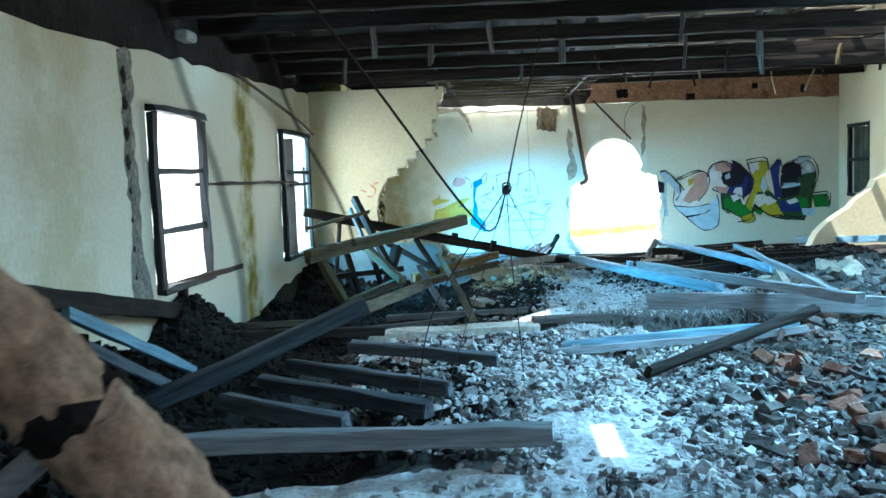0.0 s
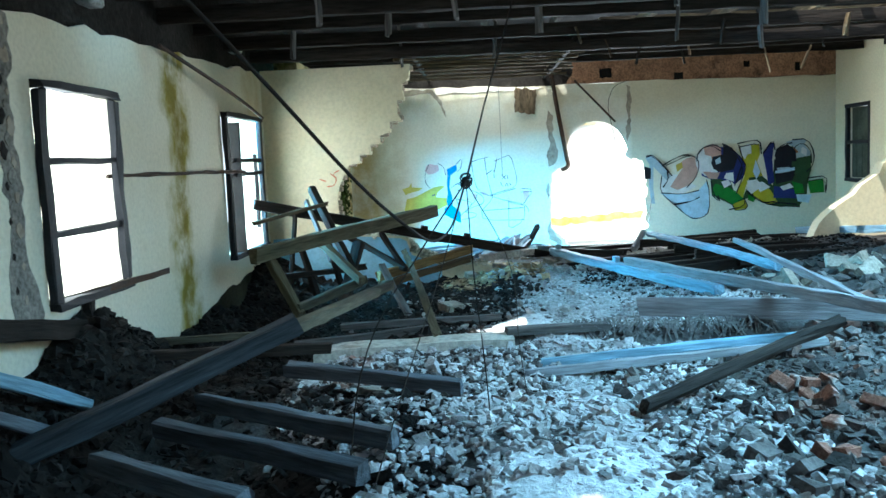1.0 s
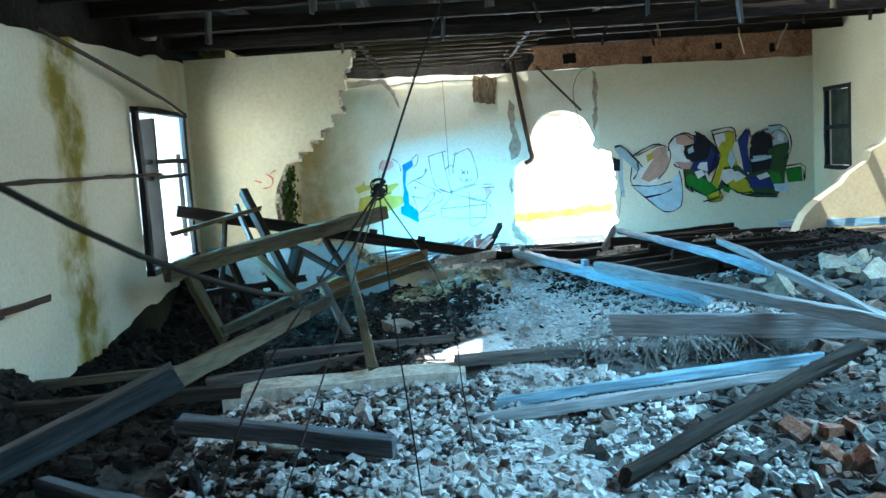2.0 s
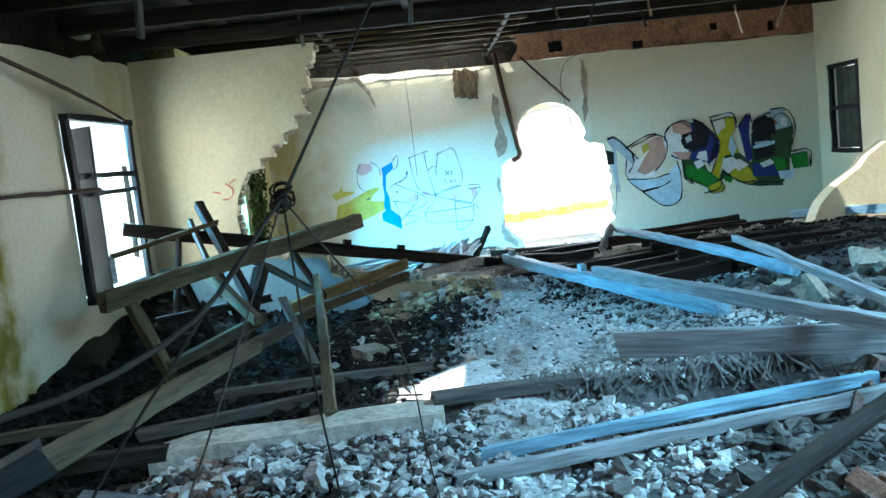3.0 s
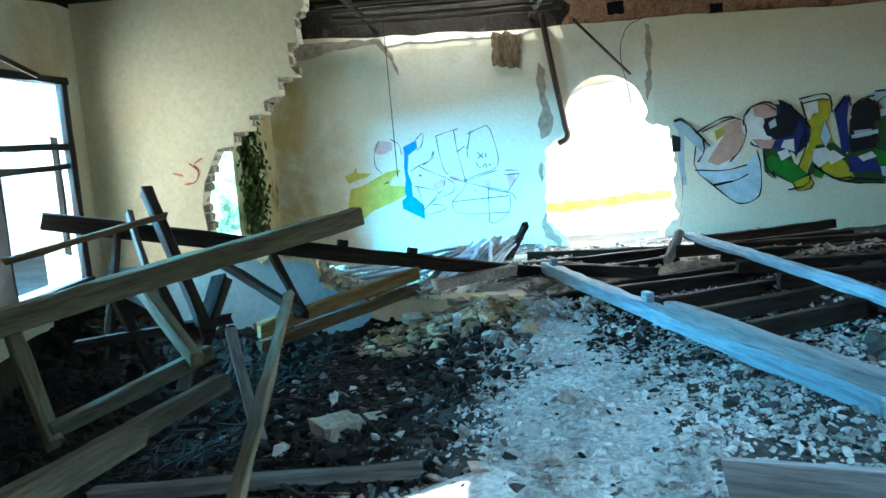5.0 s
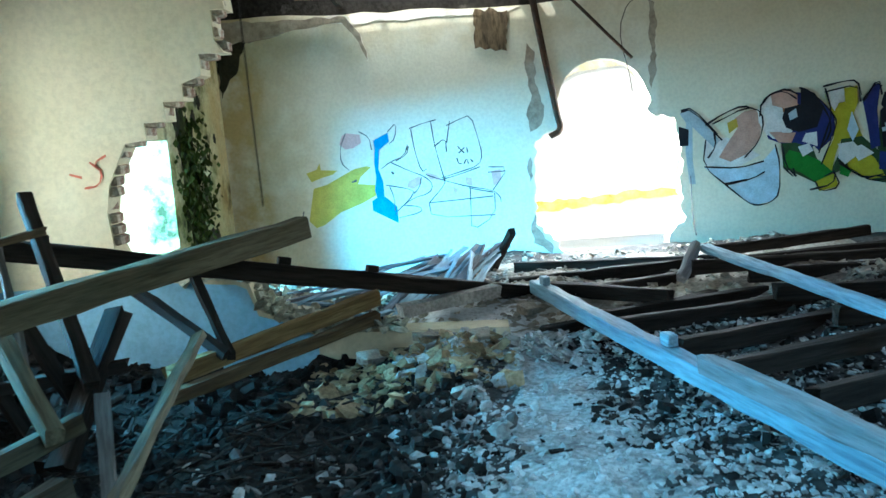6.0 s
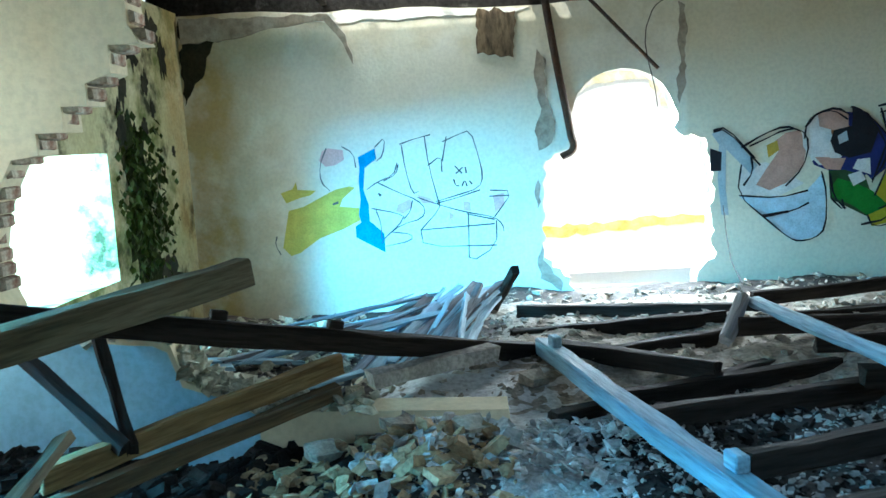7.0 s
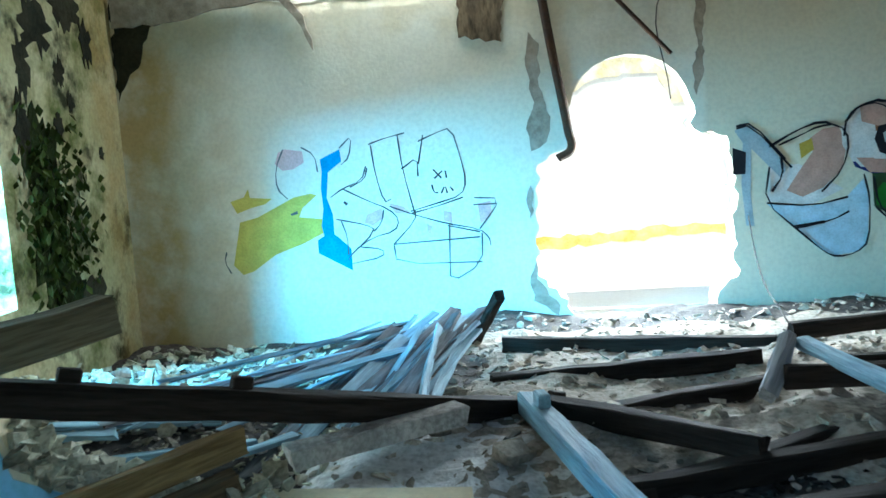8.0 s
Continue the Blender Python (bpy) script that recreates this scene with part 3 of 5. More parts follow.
# loose roof battens hanging low at the far end
for x in (-0.45, 1.85):
    ceiling_timber((x, 13.25, 3.08), (x, 18.74, 3.08), 0.06, 0.07, WOOD_DARK, "dark runner that carries loose battens")
for i in range(7):
    y = 14.3 + 0.55 * i
    ceiling_timber((-0.75 + CEIL_RNG.uniform(-0.1, 0.1), y, 3.05), (2.1 + CEIL_RNG.uniform(-0.15, 0.15), y + 0.06, 3.04), 0.05, 0.035, WOOD_BROWN, "thin brown roof batten sagging over the bay")
for i in range(14):
    y = 9.0 + 0.68 * i
    ceiling_timber((2.2 + CEIL_RNG.uniform(-0.5, 0.8), y, 3.52), (6.4 + CEIL_RNG.uniform(-0.6, 0.8), y + 0.1, 3.52), 0.12, 0.03, WOOD_TAN, "light brown roof board between the purlins")
# broken hangers below the joists
for x, y, n in ((-0.9, 8.75, 0.28), (0.3, 8.7, 0.3), (-0.4, 9.8, 0.25), (1.1, 9.8, 0.3), (2.2, 8.75, 0.28), (3.3, 9.8, 0.32), (0.7, 12.0, 0.26), (2.7, 10.9, 0.3), (4.0, 12.0, 0.3), (5.2, 10.9, 0.28), (-1.6, 10.9, 0.3)):
    tagged(beam("hanger", (x, y + 0.07, 3.02 - n), (x + CEIL_RNG.uniform(-0.04, 0.04), y + 0.06, 3.2), 0.07, 0.035, WOOD, "short broken wooden hanger below a joist", "hanger", "ceiling hangers"), kind="thing")
SCRAP_RNG = random.Random(63)
for i in range(16):
    y, z = SCRAP_RNG.choice(((12.0, 3.07), (13.3, 3.06), (14.6, 3.3), (15.9, 3.3), (17.3, 3.3)))
    x = SCRAP_RNG.uniform(1.6, 6.8)
    y += 0.0117 * (x + 2.68) - 0.055
    tagged(beam("scrap", (x, y, z), (x + SCRAP_RNG.gauss(0, 0.12), y - 0.01, z - SCRAP_RNG.uniform(0.2, 0.45)), SCRAP_RNG.uniform(0.03, 0.09), 0.025,
                SCRAP_RNG.choice((WOOD_DARK, WOOD_BROWN, WOOD_TAN)), "torn scrap of board dangling from a roof joist", "scrap", "roof scraps"), kind="thing")
beam("pole", (-0.56, 13.42, 2.85), (-0.6, 13.36, 3.75), 0.04, 0.04, WOOD, "thin upright pole above the partition", "pole", rounded=True)


for y, z in ((8.09, 2.91), (12.22, 3.04)):
    bm = box_bm(-2.68, y - 0.13, z - 0.05, -2.54, y + 0.13, z + 0.05, 0.02)
    tagged(mesh_object("plaster_block", bm, STONE_PALE), "white broken block of plaster on top of the wall", "block", kind="thing")


# ---- windows ----
def bar(parent, name, p0, p1, w, h, material, label=""):
    return beam(name, p0, p1, w, h, material, label, parent=parent)


def window(name, x, y0, z0, y1, z1, rails, label, posts=()):
    """A timber casing in the left wall's opening, with cross rails."""
    w = tagged(new(name), label, "window", kind="structure")
    for p0, p1 in (((x, y0, z0 + 0.03), (x, y1, z0 + 0.03)), ((x, y0, z1 - 0.035), (x, y1, z1 - 0.035)), ((x, y0 + 0.035, z0 + 0.06), (x, y0 + 0.035, z1 - 0.07)), ((x, y1 - 0.035, z0 + 0.06), (x, y1 - 0.035, z1 - 0.07))):
        bar(w, "window_frame", p0, p1, 0.1, 0.06, PAINTED_FRAME)
    for z in rails:
        bar(w, "rail", (x - 0.02, y0 + 0.07, z), (x - 0.02, y1 - 0.07, z), 0.05, 0.05, PAINTED_FRAME)
    for y, a, b, k in posts:
        bar(w, "shutter_slat", (x - 0.03, y, z0 + a), (x - 0.03, y + 0.02, z0 + b), k, 0.03, PAINTED_FRAME)
    return w


window("window_1", -2.6, *WIN1, (1.63, 1.1), "tall unglazed window with a dark timber frame")
window("window_2", -2.6, *WIN2, (1.62, 1.45), "tall unglazed window with a dark frame and a broken shutter", ((11.9, 0.05, 1.7, 0.2), (12.95, 0.3, 1.3, 0.05)))
wr = tagged(new("window_3"), "narrow window closed with a dark weathered shutter", "window", kind="structure")
for p0, p1 in (((RW + 0.03, 17.2, 0.78), (RW + 0.03, 18.25, 0.78)), ((RW + 0.03, 17.2, 2.2), (RW + 0.03, 18.25, 2.2)), ((RW + 0.03, 17.24, 0.8), (RW + 0.03, 17.24, 2.17)), ((RW + 0.03, 18.21, 0.8), (RW + 0.03, 18.21, 2.17)), ((RW + 0.03, 17.3, 1.5), (RW + 0.03, 18.15, 1.5))):
    bar(wr, "window_frame", p0, p1, 0.09, 0.07, PAINTED_FRAME)
for i in range(4):
    part("shutter_board", box_bm(RW + 0.1, 17.29 + 0.225 * i, 0.82, RW + 0.13, 17.5 + 0.225 * i, 2.16, 0.006), SHUTTER, wr)
tagged(beam("rod", (-2.66, 8.25, 1.5), (-2.45, 11.75, 1.48), 0.035, 0.035, IRON, "long dark iron rod spanning between two windows", "rod", rounded=True))
tagged(beam("rod", (-2.75, 7.0, 0.6), (-2.4, 8.75, 0.63), 0.04, 0.05, IRON, "dark bar lying on the window sill", "rod"))
beam("block", (-2.62, 7.6, 0.38), (-2.62, 7.6, 0.56), 0.1, 0.1, WOOD_DARK, "short dark wooden block below the window sill", "block")

# ---- fallen timbers ----
def timber(p0, p1, w, h, material, label, roll=0, rounded=False, name="timber"):
    return tagged(beam(name, p0, p1, w, h, material, label, "timber", "fallen timbers", roll, rounded), kind="thing")


def peg(owner, s, size, up=1, material=None):
    """A small block nailed to a timber, s metres along it."""
    bm = box_bm(s - size, -size * 0.6, 0, s + size, size * 0.6, size * 1.4, size * 0.15)
    for v in bm.verts:
        v.co.z = v.co.z * up + 0.05 * up
    part("nailed_block", bm, material or owner.data.materials[0], owner)


# heap in front of the partition
timber((-2.08, 10.47, 0.55), (-0.22, 13.86, 0.76), 0.13, 0.17, WOOD_OLIVE, "grey-brown fallen beam propped on a broken frame")
long_beam = timber((-2.55, 12.42, 1.04), (1.58, 14.97, -0.11), 0.11, 0.14, WOOD_DARK, "long dark beam leaning across the broken wall")
for s_along in (0.9, 2.6, 3.35, 5.2):
    peg(long_beam, s_along, 0.05)
timber((-2.0, 10.85, 0.48), (-1.58, 10.42, -0.12), 0.09, 0.11, WOOD_OLIVE, "dull grey leg of a broken wooden frame")
timber((-1.6, 10.42, -0.04), (-1.0, 11.5, 0.1), 0.08, 0.1, WOOD_OLIVE_DARK, "lower rail of a broken wooden frame")
timber((-1.6, 11.9, 0.56), (-1.0, 11.25, 0.12), 0.09, 0.1, WOOD_OLIVE, "slanting brace of a broken wooden frame")
timber((-1.86, 12.89, 1.2), (-1.22, 12.15, 0.1), 0.09, 0.1, WOOD_DARK, "dark upright post leaning on the heap")
timber((-1.86, 12.5, 1.06), (-1.46, 11.9, 0.3), 0.05, 0.06, WOOD, "thin grey upright lath leaning on the heap")
timber((-2.05, 12.7, 0.95), (-2.1, 12.3, -0.1), 0.05, 0.07, WOOD_DARK, "dark upright post below the window")
timber((-1.9, 12.0, 0.6), (-1.75, 12.3, -0.2), 0.06, 0.08, WOOD_DARK, "dark crossed brace in the heap")
timber((-1.55, 12.0, 0.65), (-1.4, 12.4, -0.2), 0.06, 0.08, WOOD_DARK, "dark crossed brace in the heap")
timber((-2.2, 12.0, 0.1), (-1.1, 12.4, 0.15), 0.06, 0.08, WOOD_DARK, "dark cross rail in the heap")
timber((-2.3, 11.4, 0.85), (-1.6, 12.6, 1.0), 0.04, 0.05, WOOD_BROWN, "thin brown lath across the window opening")
timber((-1.45, 13.42, 0.46), (-0.63, 12.9, 0.04), 0.07, 0.07, WOOD_DARK, "dark strut leaning on the low wall")
timber((-1.0, 13.5, 0.5), (-0.62, 12.95, 0.02), 0.06, 0.07, WOOD_DARK, "dark strut leaning on the low wall")
timber((-0.98, 12.7, -0.03), (0.3, 13.9, 0.17), 0.08, 0.12, WOOD_GOLD, "brown plank lying over the low wall")
timber((-0.93, 12.55, -0.13), (0.3, 13.72, 0.05), 0.08, 0.09, WOOD_BROWN, "brown plank below another one")
timber((-0.56, 12.2, 0.36), (0.03, 8.3, 0.06), 0.07, 0.04, WOOD_OLIVE, "narrow board lying towards the entrance", roll=20)
timber((-0.76, 11.3, 0.3), (-0.35, 10.35, -0.2), 0.07, 0.05, WOOD, "narrow grey board in the heap")
timber((-1.25, 8.0, 0.16), (-0.58, 10.5, 0.17), 0.09, 0.1, WOOD_OLIVE_DARK, "grey-brown plank sloping into the heap")
timber((-1.2, 12.6, 0.45), (-1.35, 11.9, -0.3), 0.14, 0.1, WOOD_DARK, "short dark stump in the heap")
timber((-1.3, 8.85, -0.12), (-0.1, 9.1, -0.06), 0.1, 0.07, WOOD, "pale plank lying on the rubble")
timber((-1.0, 9.65, -0.12), (0.6, 9.62, -0.07), 0.08, 0.06, WOOD, "grey batten lying on the rubble")

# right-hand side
blue_beam = timber((1.6, 14.85, -0.02), (2.75, 9.6, 0.12), 0.115, 0.115, WOOD_BLUE_LIT, "pale bluish-grey beam lying on the rubble")
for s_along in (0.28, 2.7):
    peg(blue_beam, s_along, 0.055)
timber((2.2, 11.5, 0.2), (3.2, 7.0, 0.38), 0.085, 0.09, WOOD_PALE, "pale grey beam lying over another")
timber((3.18, 15.10, 0.17), (3.5, 10.1, 0.26), 0.1, 0.1, WOOD_BLUE_LIT, "pale grey round beam on the fallen joists", rounded=True)
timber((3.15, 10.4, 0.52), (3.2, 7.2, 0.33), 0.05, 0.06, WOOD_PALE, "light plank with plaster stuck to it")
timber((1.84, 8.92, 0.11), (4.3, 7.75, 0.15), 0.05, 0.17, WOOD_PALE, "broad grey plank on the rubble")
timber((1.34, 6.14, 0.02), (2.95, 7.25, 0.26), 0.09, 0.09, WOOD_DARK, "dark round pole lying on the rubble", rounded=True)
timber((0.70, 7.72, -0.1), (3.1, 8.12, -0.03), 0.06, 0.065, WOOD_BLUE_LIT, "long grey batten on the rubble")
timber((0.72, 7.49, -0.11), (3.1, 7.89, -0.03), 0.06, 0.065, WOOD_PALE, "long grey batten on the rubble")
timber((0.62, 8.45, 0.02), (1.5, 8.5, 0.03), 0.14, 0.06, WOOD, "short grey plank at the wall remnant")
timber((5.3, 14.4, 0.2), (6.6, 11.2, 0.42), 0.1, 0.1, WOOD_BLUE_LIT, "bluish-grey beam before the wall remnant")
timber((3.09, 15.10, 0.21), (2.89, 14.85, -0.04), 0.11, 0.11, WOOD_PALE, "short pale stump with a dark cut end", rounded=True)
# fallen floor joists, still side by side
FALLEN = (((1.5, 17.0), (3.7, 16.6), -0.22), ((1.4, 15.7), (3.2, 15.9), -0.16), ((1.9, 14.85), (3.1, 15.3), -0.13), ((1.6, 14.9), (2.6, 14.0), -0.04), ((1.9, 13.75), (3.4, 14.2), -0.1),
          ((1.55, 13.5), (3.6, 14.75), -0.12), ((2.0, 13.25), (3.5, 13.6), -0.04), ((2.3, 12.5), (3.7, 12.95), 0.0), ((2.3, 11.85), (3.6, 12.35), 0.04), ((2.6, 11.2), (3.9, 11.6), 0.08),
          ((3.6, 16.5), (5.5, 17.0), -0.1), ((3.4, 15.2), (5.0, 15.3), 0.0), ((3.0, 14.9), (5.6, 14.8), 0.04), ((3.3, 14.3), (5.6, 14.1), 0.06), ((3.2, 13.4), (5.5, 13.2), 0.1), ((3.3, 12.6), (5.4, 12.5), 0.12), ((3.5, 11.4), (4.9, 11.5), 0.16))
for (x0, y0), (x1, y1), z in FALLEN:
    timber((x0, y0, z), (x1, y1, z + BEAM_RNG.uniform(0, 0.06)), 0.09, 0.12, WOOD_DARK, "dark joist of the collapsed floor lying in a row")

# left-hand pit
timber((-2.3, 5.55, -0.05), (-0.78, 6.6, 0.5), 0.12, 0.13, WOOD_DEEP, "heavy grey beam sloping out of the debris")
timber((-0.9, 6.75, 0.42), (-0.6, 9.33, 0.27), 0.1, 0.08, WOOD_OLIVE_DARK, "grey plank on the debris")
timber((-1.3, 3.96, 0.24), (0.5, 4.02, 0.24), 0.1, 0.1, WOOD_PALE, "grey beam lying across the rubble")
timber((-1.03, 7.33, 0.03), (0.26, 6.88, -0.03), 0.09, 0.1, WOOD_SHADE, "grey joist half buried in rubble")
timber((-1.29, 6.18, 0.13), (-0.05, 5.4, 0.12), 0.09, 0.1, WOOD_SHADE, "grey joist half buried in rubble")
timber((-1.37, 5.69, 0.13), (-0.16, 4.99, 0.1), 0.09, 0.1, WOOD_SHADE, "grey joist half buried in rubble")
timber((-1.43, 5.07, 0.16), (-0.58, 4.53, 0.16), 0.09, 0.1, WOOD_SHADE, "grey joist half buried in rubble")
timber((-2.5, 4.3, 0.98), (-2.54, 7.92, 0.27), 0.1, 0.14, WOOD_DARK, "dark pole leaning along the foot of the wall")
timber((-2.42, 5.1, 0.74), (-2.2, 6.6, 0.02), 0.07, 0.08, WOOD_BLUE_LIT, "bluish beam in the dark heap")
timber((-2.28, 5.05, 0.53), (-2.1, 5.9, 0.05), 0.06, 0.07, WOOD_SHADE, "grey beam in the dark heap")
timber((-2.4, 8.4, 0.06), (-1.3, 8.9, 0.0), 0.12, 0.05, WOOD_OLIVE_DARK, "flat board by the wall")
timber((-2.45, 7.6, 0.1), (-0.8, 7.9, 0.05), 0.07, 0.08, WOOD_DARK, "dark batten in the heap")
# rough leaning post beside the entrance
def rough_log(name, stations, material, seed, parent, label, amp=0.3):
    """A broken length of wood: stations of (place, half thickness), with knots, hollows and torn ends."""
    n, m = 9 * (len(stations) - 1), 22
    bm = bmesh.new()
    rings = []
    ax = (Vector(stations[-1][0]) - Vector(stations[0][0])).normalized()
    side = ax.cross(Vector((0, 1, 0))).normalized()
    back = ax.cross(side)
    for i in range(n + 1):
        q = min(i / n * (len(stations) - 1), len(stations) - 1.0001)
        a, b, f = stations[int(q)], stations[int(q) + 1], q % 1
        c, r = Vector(a[0]).lerp(Vector(b[0]), f), a[1] + (b[1] - a[1]) * f
        ring = []
        for j in range(m):
            t = j * math.tau / m
            d = side * math.cos(t) + back * math.sin(t)
            p = c + d * r
            k = 1 + amp * noise.noise(p * 9 + Vector((seed, 0, 0))) + 0.5 * amp * noise.noise(p * 24 + Vector((0, seed, 0))) + 0.25 * amp * noise.noise(p * 60)
            torn = ax * (0.05 * noise.noise(p * 30)) if i in (0, n) else Vector()
            ring.append(bm.verts.new(c + d * r * k + torn))
        rings.append(ring)
    for a, b in zip(rings, rings[1:]):
        for j in range(m):
            bm.faces.new((a[j], a[(j + 1) % m], b[(j + 1) % m], b[j])).smooth = True
    bm.faces.new(rings[0][::-1])
    bm.faces.new(rings[-1])
    bmesh.ops.recalc_face_normals(bm, faces=bm.faces[:])
    return part(name, bm, material, parent, label)


log = tagged(new("broken_log"), "rough broken pale brown log split in two, leaning by the entrance", "log")
log.matrix_world = pose(0.42, 1.55, 0.0)
for name, stations, m, seed, label, amp in (
        ("lower_length", (((0, 0, 0.0), 0.085), ((-0.36, -0.135, 0.566), 0.075), ((-0.6, -0.225, 0.89), 0.066), ((-0.7, -0.262, 1.025), 0.084), ((-0.79, -0.297, 1.146), 0.082)), LOG, 1, "mottled lower length of the log", 0.2),
        ("upper_length", (((-0.815, -0.306, 1.18), 0.088), ((-0.89, -0.334, 1.28), 0.08), ((-1.02, -0.38, 1.457), 0.072), ((-1.2, -0.45, 1.7), 0.08)), LOG, 5, "mottled upper length of the log", 0.18),
        ("split", (((-0.74, -0.28, 1.08), 0.05), ((-0.8, -0.3, 1.16), 0.076), ((-0.86, -0.32, 1.24), 0.05)), SHADE_SOIL, 3, "dark core in the split", 0.35),
        ("fork", (((-0.79, -0.25, 1.15), 0.022), ((-0.9, -0.25, 1.065), 0.024), ((-1.05, -0.25, 0.95), 0.022), ((-1.3, -0.26, 0.72), 0.02)), WOOD_PALE, 7, "grey forked branch", 0.2)):
    rough_log(name, stations, m, seed, log, label, amp)
timber((0.44, 13.4, -0.17), (1.36, 13.45, -0.2), 0.09, 0.09, WOOD_BROWN, "dark brown plank lying before the low wall")

# back bay
timber((1.27, 17.7, -0.35), (1.5, 16.7, 0.24), 0.08, 0.08, WOOD_DARK, "dark stub of wood rising from the rubble")
# The boards are coloured blue for the window light on them.
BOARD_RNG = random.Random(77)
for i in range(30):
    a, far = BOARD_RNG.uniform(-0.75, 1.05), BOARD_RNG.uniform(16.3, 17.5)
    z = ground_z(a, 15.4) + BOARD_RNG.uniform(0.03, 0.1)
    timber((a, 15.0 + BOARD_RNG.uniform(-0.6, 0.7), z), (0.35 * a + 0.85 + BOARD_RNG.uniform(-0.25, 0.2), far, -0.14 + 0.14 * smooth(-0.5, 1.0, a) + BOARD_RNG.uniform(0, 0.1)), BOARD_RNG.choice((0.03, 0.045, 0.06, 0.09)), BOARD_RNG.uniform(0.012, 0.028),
           BOARD_RNG.choice((WOOD_BLUE_LIT, WOOD_BLUE_LIT, WOOD_BLUE_LIT, WOOD_SHADE)), "pale splintered board on the rubble", roll=BOARD_RNG.gauss(0, 22))
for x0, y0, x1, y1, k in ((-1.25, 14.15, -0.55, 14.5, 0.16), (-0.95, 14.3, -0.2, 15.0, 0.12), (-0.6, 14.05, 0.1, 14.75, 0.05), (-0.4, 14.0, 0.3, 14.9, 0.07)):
    timber((x0, y0, ground_z(x0, y0) + 0.06), (x1, y1, ground_z(x1, y1) + 0.07), k, 0.025, WOOD_BLUE_LIT, "pale splintered board behind the low wall")
timber((0.25, 16.9, -0.2), (1.45, 17.6, -0.05), 0.16, 0.03, WOOD_BLUE_LIT, "wide bluish board against the rubble")
timber((0.45, 14.1, 0.0), (1.25, 14.6, 0.02), 0.13, 0.1, STONE_PALE, "pale plaster-crusted block of timber")

# ---- cables and pipes ----
HUB = (0.36, 5.86, 1.39)
cable("cable", [(-0.75, 1.4, 3.0), (-0.45, 2.2, 2.35), (-0.12, 3.13, 1.79), (0.15, 4.06, 1.32), (0.27, 5.0, 1.18), HUB], 0.0055, CABLE, "thick black cable sagging from the ceiling", group="hanging cables")
cable("cable", [HUB, (0.5, 6.9, 1.9), (0.68, 8.0, 2.48), (0.84, 9.1, 3.05)], 0.006, CABLE, "black cable rising to the ceiling", group="hanging cables")
cable("cable", [HUB, (0.38, 5.86, 0.9), (0.42, 5.9, 0.4), (0.45, 5.95, -0.08)], 0.0035, CABLE, "thin wire hanging to the rubble", group="hanging cables")
cable("cable", [HUB, (0.2, 5.5, 0.9), (0.0, 5.1, 0.35), (-0.1, 4.9, 0.05)], 0.003, WIRE_PALE, "thin pale wire trailing down to the rubble", group="hanging cables")
cable("cable", [HUB, (0.6, 6.3, 0.85), (0.65, 6.6, 0.3), (0.7, 6.7, -0.1)], 0.003, WIRE_PALE, "thin pale wire trailing down to the rubble", group="hanging cables")
cable("cable", [HUB, (0.15, 5.6, 1.1), (-0.15, 5.3, 0.6), (-0.25, 5.1, 0.0)], 0.004, CABLE, "black cable trailing into the heap", group="hanging cables")
cable("cable", [(0.62, 9.15, 3.05), (0.65, 9.15, 2.2), (0.66, 9.17, 1.33)], 0.0018, CABLE, "thin wire hanging from a joist", group="hanging cables")
cable("cable", [(-0.3, 0.6, 3.1), (0.0, 0.62, 1.95), (0.05, 0.61, 1.59), (0.08, 0.6, 1.5), (0.08, 0.64, 1.41), (0.075, 0.65, 1.38)], 0.0017, CABLE, "thin wire hanging beside the entrance", group="hanging cables")
cable("cable", [(-0.4, 1.1, 3.1), (-0.08, 1.05, 2.1), (0.03, 1.01, 1.6), (0.1, 1.0, 1.45), (0.105, 1.01, 1.42)], 0.0017, CABLE, "thin wire hanging beside the entrance", group="hanging cables")
cable("cable", [(3.95, 18.62, 0.55), (3.6, 17.2, 0.25), (3.12, 15.2, 0.28)], 0.006, CABLE, "thin wire from the wall to a fallen beam", group="hanging cables")
cable("pipe", [(2.0, 18.6, 3.1), (2.12, 18.62, 2.3), (2.26, 18.62, 1.45), (2.28, 18.62, 1.28), (2.15, 18.6, 1.2)], 0.045, IRON, "bent dark iron pipe hanging down the far wall", "pipe")
cable("rod", [(2.45, 18.58, 2.98), (3.25, 18.6, 2.12)], 0.022, IRON, "slanting dark iron rod above the arch", "rod")
cable("cable", [(3.55, 18.6, 2.95), (3.2, 18.62, 2.75), (3.24, 18.62, 1.7)], 0.006, CABLE, "thin wire dangling over the arch", group="hanging cables")
cable("rod", [(-2.55, 9.4, 2.72), (-2.35, 11.6, 2.3), (-2.3, 12.2, 2.15)], 0.02, IRON, "dark rod leaning at the wall corner", "rod")

# knot of wires at the joint
knot = tagged(new("cable_knot"), "tangled knot of black wires and a broken lamp holder", "cable")
knot.location, knot.scale = HUB, (0.5, 0.5, 0.5)
KN = random.Random(5)
for i in range(7):
    pts = [Vector((KN.uniform(-0.06, 0.06), KN.uniform(-0.06, 0.06), KN.uniform(-0.07, 0.07))) for _ in range(5)]
    ob = new("wire", cable_mesh("wire", pts, 0.007, CABLE))
    ob.parent = knot
bm = bmesh.new()
bmesh.ops.create_cone(bm, cap_ends=True, segments=14, radius1=0.04, radius2=0.025, depth=0.09)
part("lamp_holder", bm, CABLE, knot)


